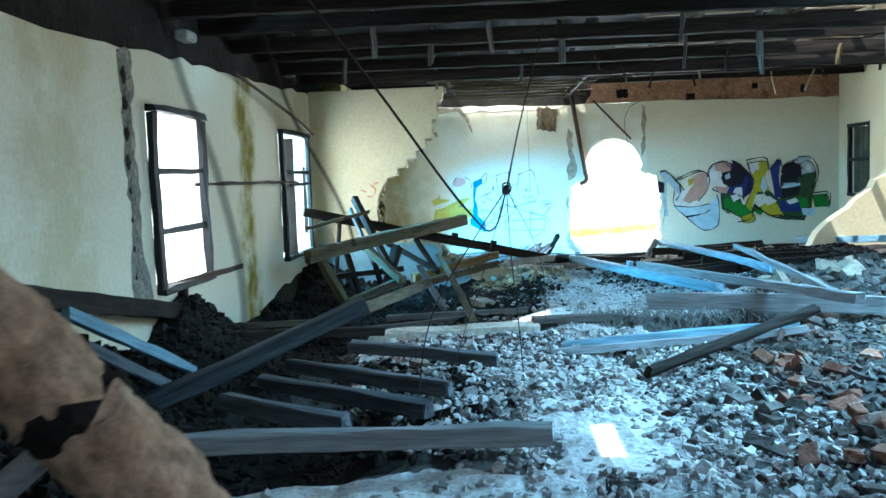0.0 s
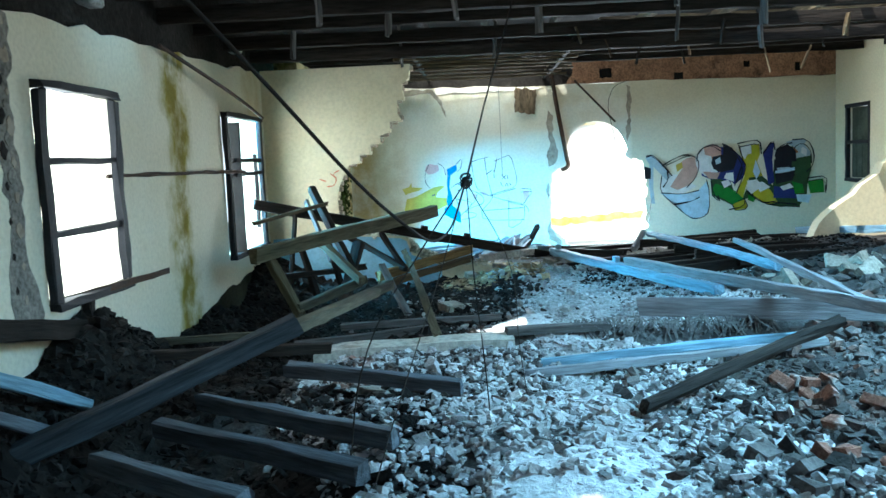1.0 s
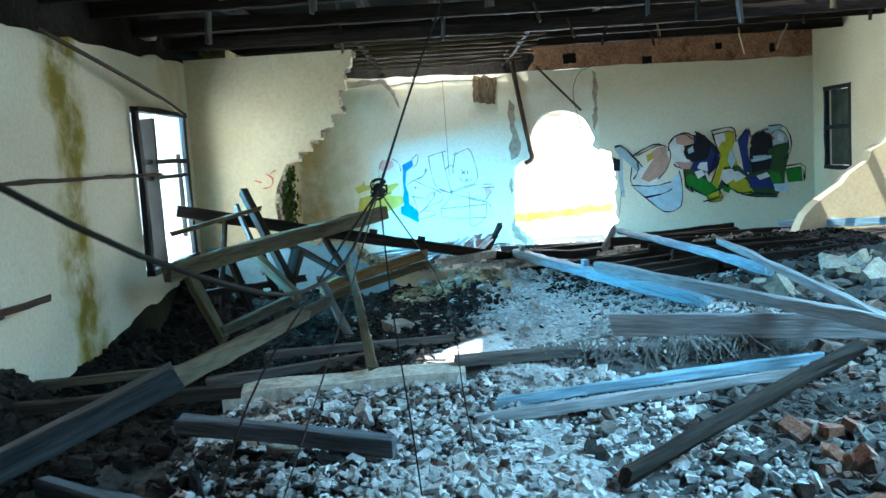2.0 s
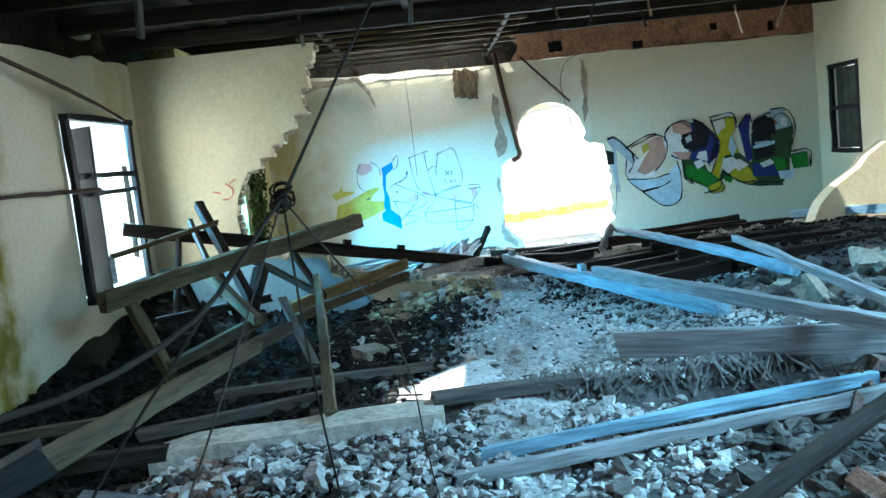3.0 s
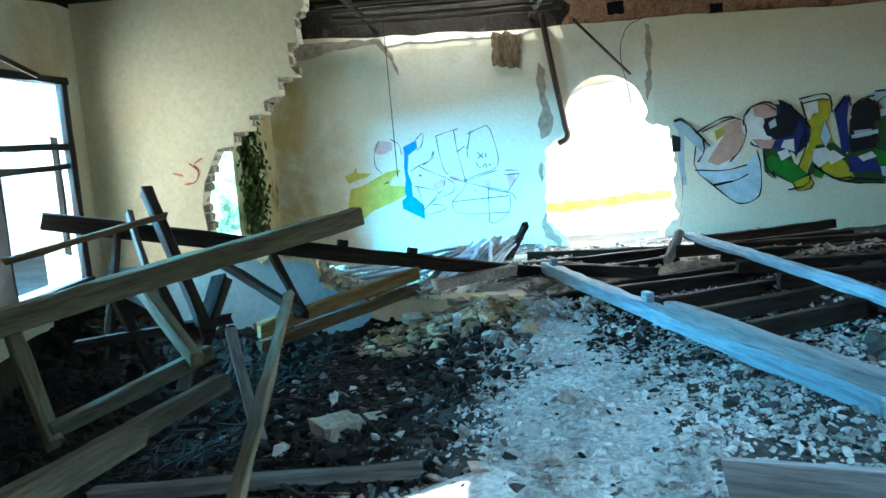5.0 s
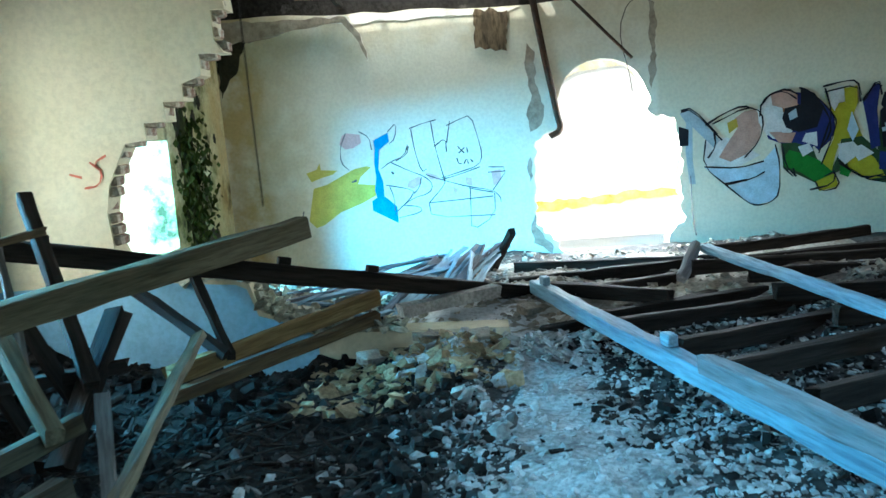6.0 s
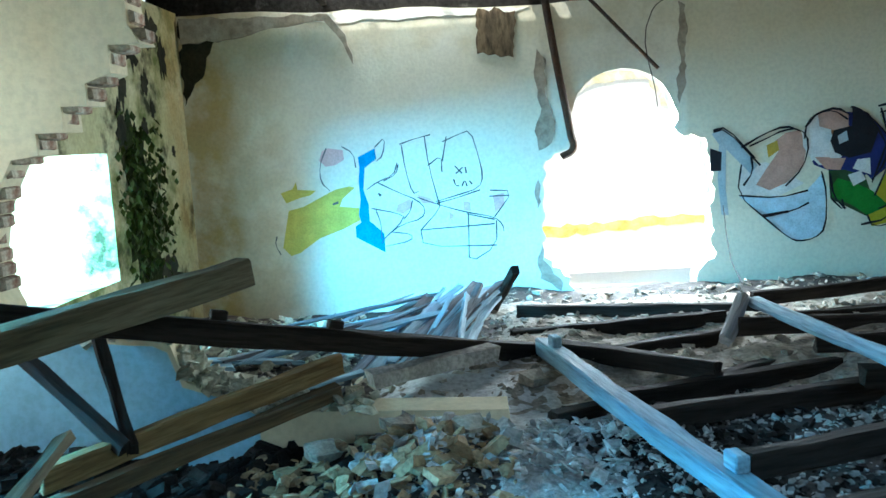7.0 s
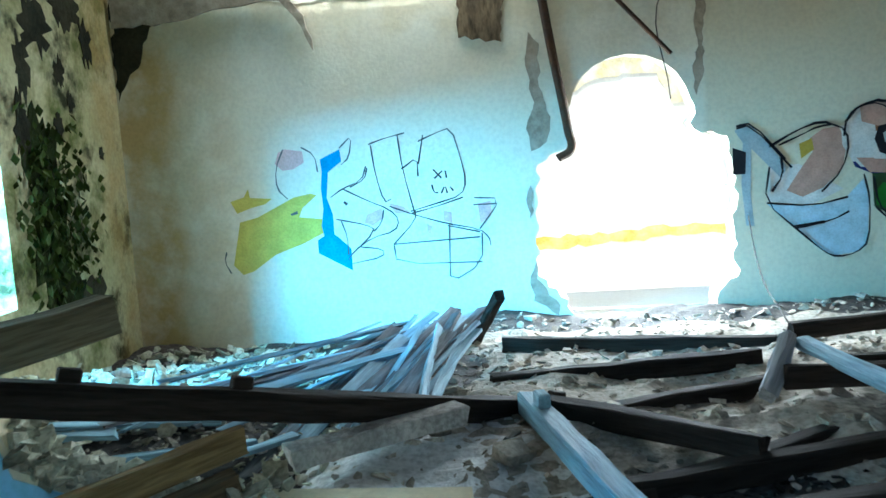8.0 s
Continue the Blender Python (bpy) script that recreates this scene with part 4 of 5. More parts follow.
# ---- paint on the walls ----
def patch(name, pts, material, parent, y=FW):
    """A painted area, four millimetres proud of the wall; each next one lies a little higher."""
    parent["layers"] = parent.get("layers", 0) + 1
    lift = 0.003 + 0.0005 * parent["layers"]
    part(name, slab_bm([tuple(p) for p in pts], [], lambda u, v, d: Vector((u, y - lift - d, v)), 0.0005), material, parent)


def stroke(pts, width, material, parent, y=FW, name="painted_line"):
    """A drawn line of even width along pts, rounded by smoothing."""
    p = [Vector(q) for q in pts]
    for _ in range(1):
        if len(p) > 2:
            p = [p[0]] + [q for a, b in zip(p, p[1:]) for q in (a.lerp(b, 0.25), a.lerp(b, 0.75))] + [p[-1]]
    bm = bmesh.new()
    rows = []
    lift = 0.036 if material is BLACKP else 0.008
    for i, q in enumerate(p):
        d = (p[min(i + 1, len(p) - 1)] - p[max(i - 1, 0)]).normalized()
        n = Vector((-d.y, d.x)) * width / 2 * (0.7 + 0.3 * math.sin(i * 1.7))
        rows.append([bm.verts.new((q.x + k * n.x, y - lift, q.y + k * n.y)) for k in (-1, 1)])
    for a, b in zip(rows, rows[1:]):
        bm.faces.new((a[0], b[0], b[1], a[1]))
    made = bmesh.ops.extrude_face_region(bm, geom=bm.faces[:])
    for v in made["geom"]:
        if isinstance(v, bmesh.types.BMVert):
            v.co.y += 0.002
    part(name, bm, material, parent)


# ---- plaster damage ----
wall_left = bpy.data.objects["wall_left"]
bm = slab_bm([tuple(p) for p in jag([(1.25, 2.4), (1.66, 2.34), (1.7, 2.85), (1.28, 2.9)], 0.06, 0.03, WALL_RNG)], [], lambda u, v, d: Vector((u, FW - 0.002 - d, v)), 0.02)
part("bare_patch", bm, LATH, wall_far, "patch of bare brown laths")
bm = slab_bm([tuple(p) for p in jag([(-2.1, 2.98), (-2.1, 2.7), (-1.6, 2.72), (-1.0, 2.82), (-0.45, 2.86), (-0.25, 2.6), (-0.15, 2.36), (-0.22, 2.7), (-0.4, 2.93)], 0.1, 0.02, WALL_RNG)], [], lambda u, v, d: Vector((u, FW - 0.03 - d, v)), 0.05)
part("peeling_strip", bm, BARE_DARK, wall_far, "dark strip where the plaster has peeled")
for outline in ([(3.5, 2.85), (3.58, 2.8), (3.6, 2.5), (3.56, 2.2), (3.58, 1.95), (3.5, 1.72), (3.47, 1.95), (3.52, 2.25), (3.5, 2.5)],
                [(1.92, 2.42), (2.02, 2.3), (2.0, 1.9), (2.1, 1.6), (2.05, 1.36), (1.9, 1.28), (1.86, 1.5), (1.95, 1.75), (1.88, 2.1)],
                [(1.9, 0.2), (1.84, 0.05), (1.86, -0.2), (2.1, -0.36), (2.12, -0.26), (1.9, 0.02)], [(1.88, 0.95), (1.83, 0.8), (1.86, 0.62), (1.9, 0.7)]):
    pts = [tuple(p) for p in jag(outline, 0.06, 0.02, WALL_RNG)]
    part("bare_patch", slab_bm(pts, [], lambda p, q, d: Vector((p, FW - 0.002 - d, q)), 0.006), BARE_DARK, wall_far, "patch of bare dark masonry")
for outline, m in (([(-2.13, 2.97), (-1.35, 2.9), (-1.7, 2.74), (-1.85, 2.45), (-2.02, 2.2), (-2.13, 2.0)], MOULD_AND_SHADE),):
    pts = [tuple(p) for p in jag(outline, 0.07, 0.035, WALL_RNG)]
    part("mould_patch", slab_bm(pts, [], lambda p, q, d: Vector((p, FW - 0.0015 - d, q)), 0.003), m, wall_far, "patch of mould and damp in the corner")
bm = slab_bm([tuple(p) for p in jag([(-0.78, 2.965), (1.85, 2.885), (1.7, 2.84), (1.2, 2.83), (0.7, 2.85), (0.3, 2.83), (0.05, 2.86), (-0.3, 2.82), (-0.72, 2.88)], 0.07, 0.012, WALL_RNG)], [], lambda u, v, d: Vector((u, FW - 0.001 - d, v)), 0.006)
part("bare_patch", bm, WHITEWASH, wall_far, "white undercoat where the paint has flaked off the top")
# blue painted dado on the low part of the partition
bm = slab_bm([(-2.6, FLOOR), (-2.6, 0.46)] + [tuple(p) for p in jag([(-2.3, 0.47), (-1.5, 0.46), (-1.1, 0.44), (-0.72, 0.4), (-0.64, 0.36), (-0.57, 0.15), (-0.33, 0.07), (-0.14, -0.04)], 0.15, 0.008, WALL_RNG, closed=False)] + [(-0.14, FLOOR)], [],
             lambda p, q, d: Vector((p, PW - 0.002 - d, q)), 0.003)
part("dado", bm, DADO, partition, "faded blue painted dado")
# shade at the foot of the left wall, painted as a black strip
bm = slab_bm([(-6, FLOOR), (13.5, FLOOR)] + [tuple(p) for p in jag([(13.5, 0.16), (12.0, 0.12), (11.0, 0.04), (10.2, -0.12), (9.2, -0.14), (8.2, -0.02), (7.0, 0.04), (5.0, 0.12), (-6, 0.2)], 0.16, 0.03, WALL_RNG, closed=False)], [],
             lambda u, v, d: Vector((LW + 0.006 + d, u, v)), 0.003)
part("damp_foot", bm, MOULD_AND_SHADE, wall_left, "shade painted black along the foot of the wall")
# damp streaks on the left wall
strip = jag([(6.62, 0.5), (6.98, 0.42), (6.95, 0.75), (6.84, 1.0), (6.86, 1.6), (6.8, 2.0), (6.88, 2.5), (6.86, 2.6), (6.6, 2.58), (6.66, 2.2), (6.6, 1.7), (6.68, 1.2), (6.6, 0.8)], 0.08, 0.035, WALL_RNG)
part("bare_patch", slab_bm([tuple(p) for p in strip], [], lambda u, v, d: Vector((LW + 0.0015 + d, u, v)), 0.002), BARE_GREY, wall_left, "ragged strip of bare masonry")
for k in range(26):
    y, z, r0 = 6.73 + 0.06 * math.sin(k * 2.1), 0.62 + 0.077 * k, WALL_RNG.uniform(0.02, 0.06)
    pts = [(y + r0 * WALL_RNG.uniform(0.5, 1.1) * math.cos(a), z + 1.3 * r0 * WALL_RNG.uniform(0.5, 1.1) * math.sin(a)) for a in [i * math.tau / 11 for i in range(11)]]
    part("bare_patch", slab_bm(pts, [], lambda u, v, d: Vector((LW + 0.002 + d, u, v)), 0.003 + 0.0003 * k), (BARE_GREY, BARE_DARK, DARK_MASONRY)[k % 3], wall_left, "patch of bare masonry")
# red marks on the partition
for pts in ([(-1.86, 1.31), (-1.77, 1.28)], [(-1.76, 1.20), (-1.65, 1.21), (-1.61, 1.31), (-1.67, 1.38), (-1.57, 1.43)], [(-1.70, 1.39), (-1.63, 1.33)]):
    stroke(pts, 0.02, REDP, partition, PW)

# sketchy wall painting: colour patches, then drawn lines
left_art = new('graffiti')
tagged(left_art, 'unfinished graffiti sketch with yellow, blue and pink patches on the wall', 'graffiti')
patch('yellow_patch', [(-1.03, 0.74), (-0.85, 0.78), (-0.47, 0.96), (-0.30, 0.99), (-0.24, 0.97), (-0.39, 0.85), (-0.43, 0.76), (-0.19, 0.73), (-0.18, 0.60), (-0.39, 0.50), (-0.69, 0.40), (-0.93, 0.24), (-1.04, 0.21), (-1.13, 0.31)], YELLOW, left_art)
patch('yellow_patch', [(-1.11, 0.95), (-0.97, 0.99), (-0.92, 1.07), (-0.91, 0.98), (-0.69, 0.96), (-0.76, 0.91), (-0.90, 0.88), (-1.05, 0.83)], YELLOW, left_art)
patch('blue_patch', [(-0.18, 1.32), (0.02, 1.41), (0.03, 1.29), (-0.11, 1.19), (-0.14, 0.94), (-0.09, 0.77), (-0.09, 0.57), (-0.05, 0.54), (0.07, 0.42), (0.07, 0.20), (-0.07, 0.28), (-0.26, 0.39), (-0.26, 0.52), (-0.19, 0.56), (-0.21, 0.66), (-0.18, 0.83), (-0.19, 1.03), (-0.17, 1.20)], CYAN, left_art)
patch('pink_patch', [(-0.59, 1.41), (-0.52, 1.44), (-0.35, 1.41), (-0.34, 1.30), (-0.45, 1.24), (-0.56, 1.23), (-0.63, 1.30)], PINK, left_art)
patch('pink_patch', [(0.25, 0.75), (0.40, 0.81), (0.42, 0.71), (0.30, 0.64), (0.22, 0.67)], PINK, left_art)
patch('pink_patch', [(0.48, 0.85), (0.62, 0.81), (0.70, 0.73), (0.53, 0.75)], PINK, left_art)
patch('pink_patch', [(1.35, 0.80), (1.48, 0.82), (1.48, 0.68), (1.37, 0.60)], PINK, left_art)
patch('pink_patch', [(1.01, 0.75), (1.09, 0.73), (1.09, 0.62), (1.01, 0.65)], PINK, left_art)
patch('pink_patch', [(0.84, 0.63), (0.89, 0.60), (0.87, 0.52), (0.84, 0.54)], PINK, left_art)
stroke([(-0.54, 1.44), (-0.63, 1.25), (-0.63, 1.05), (-0.53, 0.95)], 0.016, CHARCOAL, left_art)
stroke([(-0.36, 1.45), (-0.23, 1.37), (-0.21, 1.20)], 0.016, CHARCOAL, left_art)
stroke([(0.02, 1.42), (0.15, 1.54), (0.11, 1.32), (0.03, 1.26)], 0.016, CHARCOAL, left_art)
stroke([(0.27, 1.23), (0.22, 1.09), (0.02, 1.02), (-0.10, 0.94)], 0.016, CHARCOAL, left_art)
stroke([(0.28, 1.21), (0.25, 1.10), (0.10, 1.03)], 0.016, CHARCOAL, left_art)
stroke([(0.02, 1.02), (0.26, 0.89), (0.48, 0.79), (0.57, 0.68), (0.52, 0.57), (0.29, 0.52), (0.09, 0.39), (0.04, 0.31)], 0.016, CHARCOAL, left_art)
stroke([(-0.06, 0.72), (0.24, 0.65), (0.33, 0.59), (0.05, 0.34)], 0.016, CHARCOAL, left_art)
stroke([(0.42, 0.79), (0.39, 0.66), (0.31, 0.58)], 0.016, CHARCOAL, left_art)
stroke([(-0.01, 0.70), (0.04, 0.54), (0.04, 0.36)], 0.016, CHARCOAL, left_art)
stroke([(0.17, 0.43), (0.39, 0.40), (0.39, 0.32), (0.08, 0.27)], 0.016, CHARCOAL, left_art)
stroke([(0.31, 1.44), (0.47, 1.49), (0.67, 1.53)], 0.016, CHARCOAL, left_art)
stroke([(0.33, 1.43), (0.36, 1.14), (0.43, 0.86), (0.50, 0.89)], 0.016, CHARCOAL, left_art)
stroke([(0.60, 1.51), (0.63, 1.18), (0.73, 0.72)], 0.016, CHARCOAL, left_art)
stroke([(0.62, 1.18), (0.78, 1.29), (0.78, 1.10)], 0.016, CHARCOAL, left_art)
stroke([(0.85, 1.50), (0.79, 1.22)], 0.016, CHARCOAL, left_art)
stroke([(0.80, 1.44), (0.97, 1.51), (1.13, 1.56), (1.21, 1.25), (1.25, 1.03), (1.20, 0.89), (0.93, 0.82), (0.69, 0.76)], 0.016, CHARCOAL, left_art)
stroke([(1.21, 0.87), (0.93, 0.79), (0.70, 0.74)], 0.016, CHARCOAL, left_art)
stroke([(0.73, 0.77), (0.73, 0.67), (0.50, 0.44)], 0.016, CHARCOAL, left_art)
stroke([(0.48, 0.82), (0.73, 0.72), (1.03, 0.62), (1.36, 0.55), (1.45, 0.46), (1.46, 0.38)], 0.016, CHARCOAL, left_art)
stroke([(1.04, 0.60), (1.36, 0.52)], 0.016, CHARCOAL, left_art)
stroke([(1.06, 0.62), (1.05, 0.31), (1.04, 0.02), (1.37, 0.21), (1.38, 0.51)], 0.016, CHARCOAL, left_art)
stroke([(0.50, 0.44), (1.36, 0.47)], 0.016, CHARCOAL, left_art)
stroke([(0.50, 0.44), (0.52, 0.24), (1.37, 0.22)], 0.016, CHARCOAL, left_art)
stroke([(1.32, 0.86), (1.59, 0.84), (1.36, 0.55)], 0.016, CHARCOAL, left_art)
stroke([(1.31, 0.79), (1.54, 0.79)], 0.016, CHARCOAL, left_art)
stroke([(-1.19, 0.45), (-1.22, 0.35), (-1.16, 0.23)], 0.016, CHARCOAL, left_art)
stroke([(0.03, 0.89), (0.06, 0.86)], 0.03, CHARCOAL, left_art)
stroke([(-0.51, 0.79), (-0.44, 0.81)], 0.03, CHARCOAL, left_art)
stroke([(0.93, 1.16), (1.01, 1.07)], 0.018, CHARCOAL, left_art)
stroke([(1.02, 1.14), (0.94, 1.07)], 0.018, CHARCOAL, left_art)
stroke([(1.05, 1.14), (1.06, 1.07)], 0.018, CHARCOAL, left_art)
stroke([(0.91, 1.01), (0.93, 0.93), (0.97, 0.93)], 0.018, CHARCOAL, left_art)
stroke([(1.00, 0.92), (1.04, 1.00), (1.06, 0.92)], 0.018, CHARCOAL, left_art)
stroke([(1.09, 0.98), (1.12, 0.94)], 0.018, CHARCOAL, left_art)
right_art = new('graffiti')
tagged(right_art, 'large colourful graffiti with a pale blue bucket and bold lettering shapes', 'graffiti')
patch('dark_green_patch', [(5.15, 0.88), (5.34, 1.03), (5.54, 0.85), (5.61, 0.64), (5.79, 0.49), (5.89, 0.69), (5.92, 0.88), (6.19, 0.90), (6.39, 0.71), (6.42, 1.21), (6.63, 1.44), (6.93, 1.51), (7.16, 1.29), (7.14, 0.95), (7.08, 0.69), (7.07, 0.50), (6.92, 0.26), (6.53, 0.26), (6.27, 0.32), (6.01, 0.50), (5.81, 0.44), (5.57, 0.34), (5.17, 0.56)], DKGREEN, right_art)
patch('navy_patch', [(4.98, 1.51), (5.20, 1.55), (5.58, 1.49), (5.84, 1.17), (5.84, 0.94), (5.54, 0.80), (5.33, 0.88), (5.15, 0.88), (4.99, 0.95), (4.88, 1.18)], NAVY, right_art)
patch('white_patch', [(4.17, 1.00), (4.46, 1.01), (4.88, 0.75), (4.58, 0.61), (4.16, 0.66)], WHITE, right_art)
patch('bucket', [(4.14, 0.65), (4.58, 0.60), (4.91, 0.67), (5.07, 0.84), (5.12, 0.63), (5.11, 0.23), (5.01, 0.13), (4.79, 0.10), (4.67, 0.16), (4.46, 0.35)], PALEBLUE, right_art)
patch('pink_patch', [(4.34, 0.76), (4.46, 0.94), (4.59, 1.12), (4.56, 1.25), (4.68, 1.33), (4.83, 1.35), (4.91, 1.18), (4.87, 0.94), (4.69, 0.77), (4.49, 0.69)], PINKSKIN, right_art)
patch('ochre_patch', [(4.46, 1.20), (4.58, 1.25), (4.60, 1.14), (4.48, 1.06)], OCHRE, right_art)
patch('grey_patch', [(3.85, 1.36), (3.93, 1.41), (4.02, 1.40), (4.36, 0.98), (4.28, 0.89), (4.01, 1.18), (4.00, 0.74), (4.03, 0.43), (3.95, 0.44), (3.91, 0.85), (3.93, 1.24)], STEEL, right_art)
patch('black_patch', [(3.83, 1.20), (3.96, 1.15), (3.95, 0.94), (3.83, 0.94)], BLACKP, right_art)
patch('white_patch', [(4.87, 1.28), (4.91, 1.44), (5.03, 1.54), (5.16, 1.54), (5.29, 1.46), (5.36, 1.33), (5.34, 1.09), (5.22, 0.93), (5.04, 0.95), (4.91, 1.09)], WHITE, right_art)
patch('brown_patch', [(5.15, 1.53), (5.32, 1.44), (5.42, 1.31), (5.18, 1.28)], BROWN, right_art)
patch('pink_patch', [(5.10, 1.02), (5.34, 1.01), (5.28, 0.88), (5.16, 0.89)], PINKSKIN, right_art)
patch('black_patch', [(5.20, 1.32), (5.40, 1.30), (5.41, 1.45), (5.55, 1.50), (5.65, 1.33), (5.62, 1.06), (5.30, 1.03), (5.17, 1.15)], BLACKP, right_art)
patch('grey_patch', [(5.26, 1.27), (5.42, 1.27), (5.39, 1.14), (5.27, 1.15)], STEEL, right_art)
patch('navy_patch', [(5.58, 1.47), (5.75, 1.32), (5.85, 1.07), (5.78, 0.87), (5.63, 0.75), (5.54, 0.85), (5.62, 1.11)], NAVY, right_art)
patch('yellow_patch', [(5.71, 1.47), (5.86, 1.52), (6.13, 1.55), (6.14, 1.34), (6.08, 1.20), (6.19, 0.90), (5.92, 0.88), (5.85, 0.70), (5.79, 0.46), (5.65, 0.57), (5.82, 0.89), (5.85, 1.11)], YELLOWD, right_art)
patch('white_patch', [(5.72, 1.47), (5.96, 1.52), (5.97, 1.36), (5.77, 1.33)], WHITE, right_art)
patch('green_patch', [(5.18, 0.70), (5.25, 0.79), (5.47, 0.71), (5.63, 0.63), (5.81, 0.46), (5.74, 0.35), (5.57, 0.36), (5.40, 0.48), (5.19, 0.58)], GREENP, right_art)
patch('yellow_patch', [(5.58, 0.35), (5.83, 0.45), (5.88, 0.27), (5.63, 0.22)], YELLOWD, right_art)
patch('yellow_patch', [(5.95, 0.71), (6.20, 0.73), (6.35, 0.60), (6.49, 0.35), (6.27, 0.33), (6.01, 0.51)], YELLOWD, right_art)
patch('white_patch', [(6.03, 0.75), (6.18, 0.79), (6.34, 0.67), (6.14, 0.58)], WHITE, right_art)
patch('navy_patch', [(6.19, 1.37), (6.35, 1.56), (6.42, 1.54), (6.38, 1.22), (6.42, 0.76), (6.30, 0.72), (6.26, 1.01)], NAVY, right_art)
patch('black_patch', [(6.42, 1.21), (6.61, 1.42), (6.80, 1.32), (6.76, 1.09), (6.83, 0.88), (6.49, 0.76), (6.43, 0.98)], BLACKP, right_art)
patch('grey_patch', [(6.74, 1.38), (6.88, 1.51), (7.02, 1.49), (7.13, 1.35), (7.14, 1.17), (7.02, 1.09), (6.86, 1.20)], STEEL, right_art)
patch('dark_green_patch', [(6.84, 1.09), (7.02, 1.16), (7.11, 0.94), (7.00, 0.72), (6.85, 0.78)], DKGREEN, right_art)
patch('navy_patch', [(6.41, 0.69), (6.83, 0.60), (6.87, 0.42), (6.40, 0.45)], NAVY, right_art)
patch('green_patch', [(6.77, 0.77), (6.98, 0.70), (7.01, 0.53), (6.83, 0.51)], GREENP, right_art)
patch('green_patch', [(7.08, 0.75), (7.39, 0.80), (7.41, 0.52), (7.13, 0.51)], GREENP, right_art)
patch('dark_green_patch', [(6.52, 0.41), (6.87, 0.41), (6.92, 0.26), (6.58, 0.27)], DKGREEN, right_art)
patch('white_patch', [(5.87, 0.82), (6.07, 0.84), (6.16, 0.73), (5.96, 0.67)], WHITE, right_art)
patch('white_patch', [(6.53, 0.67), (6.73, 0.73), (6.80, 0.65), (6.60, 0.59)], WHITE, right_art)
patch('grey_patch', [(6.47, 1.05), (6.73, 1.06), (6.74, 0.94), (6.50, 0.93)], STEEL, right_art)
patch('grey_patch', [(5.58, 1.40), (5.69, 1.29), (5.62, 1.14), (5.55, 1.24)], STEEL, right_art)
patch('white_patch', [(5.36, 0.82), (5.50, 0.86), (5.56, 0.76), (5.42, 0.69)], WHITE, right_art)
patch('green_patch', [(5.90, 0.54), (6.05, 0.47), (6.00, 0.38), (5.89, 0.43)], GREENP, right_art)
patch('brown_patch', [(6.79, 1.46), (6.90, 1.49), (6.92, 1.35), (6.82, 1.32)], BROWN, right_art)
patch('white_patch', [(6.96, 1.46), (7.07, 1.39), (7.05, 1.26), (6.95, 1.33)], WHITE, right_art)
patch('pale_blue_patch', [(6.85, 0.50), (7.16, 0.49), (7.10, 0.32), (6.88, 0.36)], PALEBLUE, right_art)
patch('ochre_patch', [(4.94, 1.21), (5.06, 1.23), (5.09, 1.10), (4.97, 1.07)], OCHRE, right_art)
patch('brown_patch', [(5.02, 1.54), (5.20, 1.59), (5.36, 1.50), (5.36, 1.34), (5.19, 1.33), (5.04, 1.38)], PINKSKIN, right_art)
patch('white_patch', [(4.85, 1.35), (5.01, 1.37), (5.17, 1.30), (5.19, 1.12), (5.11, 1.03), (4.96, 1.00), (4.86, 1.17)], WHITE, right_art)
patch('black_patch', [(5.40, 1.58), (5.58, 1.50), (5.70, 1.32), (5.61, 1.06), (5.37, 1.01), (5.21, 1.08), (5.16, 1.21), (5.20, 1.33), (5.41, 1.37)], BLACKP, right_art)
patch('grey_patch', [(5.24, 1.26), (5.34, 1.32), (5.36, 1.21), (5.26, 1.17)], STEEL, right_art)
patch('pink_patch', [(4.99, 1.04), (5.15, 1.03), (5.28, 0.92), (5.12, 0.89)], PINKSKIN, right_art)
patch('white_patch', [(5.46, 0.99), (5.60, 1.00), (5.61, 0.81), (5.41, 0.89)], WHITE, right_art)
patch('white_patch', [(5.76, 1.51), (5.94, 1.57), (5.96, 1.47), (5.83, 1.25), (5.76, 1.37)], WHITE, right_art)
patch('yellow_patch', [(5.96, 1.49), (6.12, 1.54), (6.11, 1.35), (6.03, 1.29)], YELLOWD, right_art)
patch('white_patch', [(6.05, 1.23), (6.14, 0.99), (6.06, 0.84), (5.99, 1.00)], PALEBLUE, right_art)
patch('black_patch', [(6.46, 1.44), (6.68, 1.52), (6.84, 1.38), (6.86, 1.17), (6.50, 1.17), (6.42, 1.29)], BLACKP, right_art)
patch('white_patch', [(6.65, 1.56), (6.89, 1.62), (7.06, 1.58), (6.90, 1.35), (6.81, 1.45)], STEEL, right_art)
patch('green_patch', [(6.86, 1.23), (7.13, 1.27), (7.15, 0.97), (7.01, 0.71), (6.84, 0.84)], DKGREEN, right_art)
patch('white_patch', [(6.43, 0.99), (6.82, 1.05), (6.82, 0.99), (6.44, 0.94)], PALEBLUE, right_art)
patch('black_patch', [(6.43, 0.93), (6.82, 0.98), (6.78, 0.79), (6.45, 0.73)], BLACKP, right_art)
patch('white_patch', [(5.89, 0.79), (6.07, 0.82), (6.12, 0.66), (5.96, 0.55), (5.87, 0.64)], WHITE, right_art)
stroke([(3.86, 1.40), (4.01, 1.43), (4.32, 1.06)], 0.03, BLACKP, right_art)
stroke([(4.17, 1.19), (4.42, 1.33), (4.66, 1.41), (4.83, 1.34)], 0.03, BLACKP, right_art)
stroke([(4.28, 1.09), (4.30, 0.91), (4.19, 0.76)], 0.03, BLACKP, right_art)
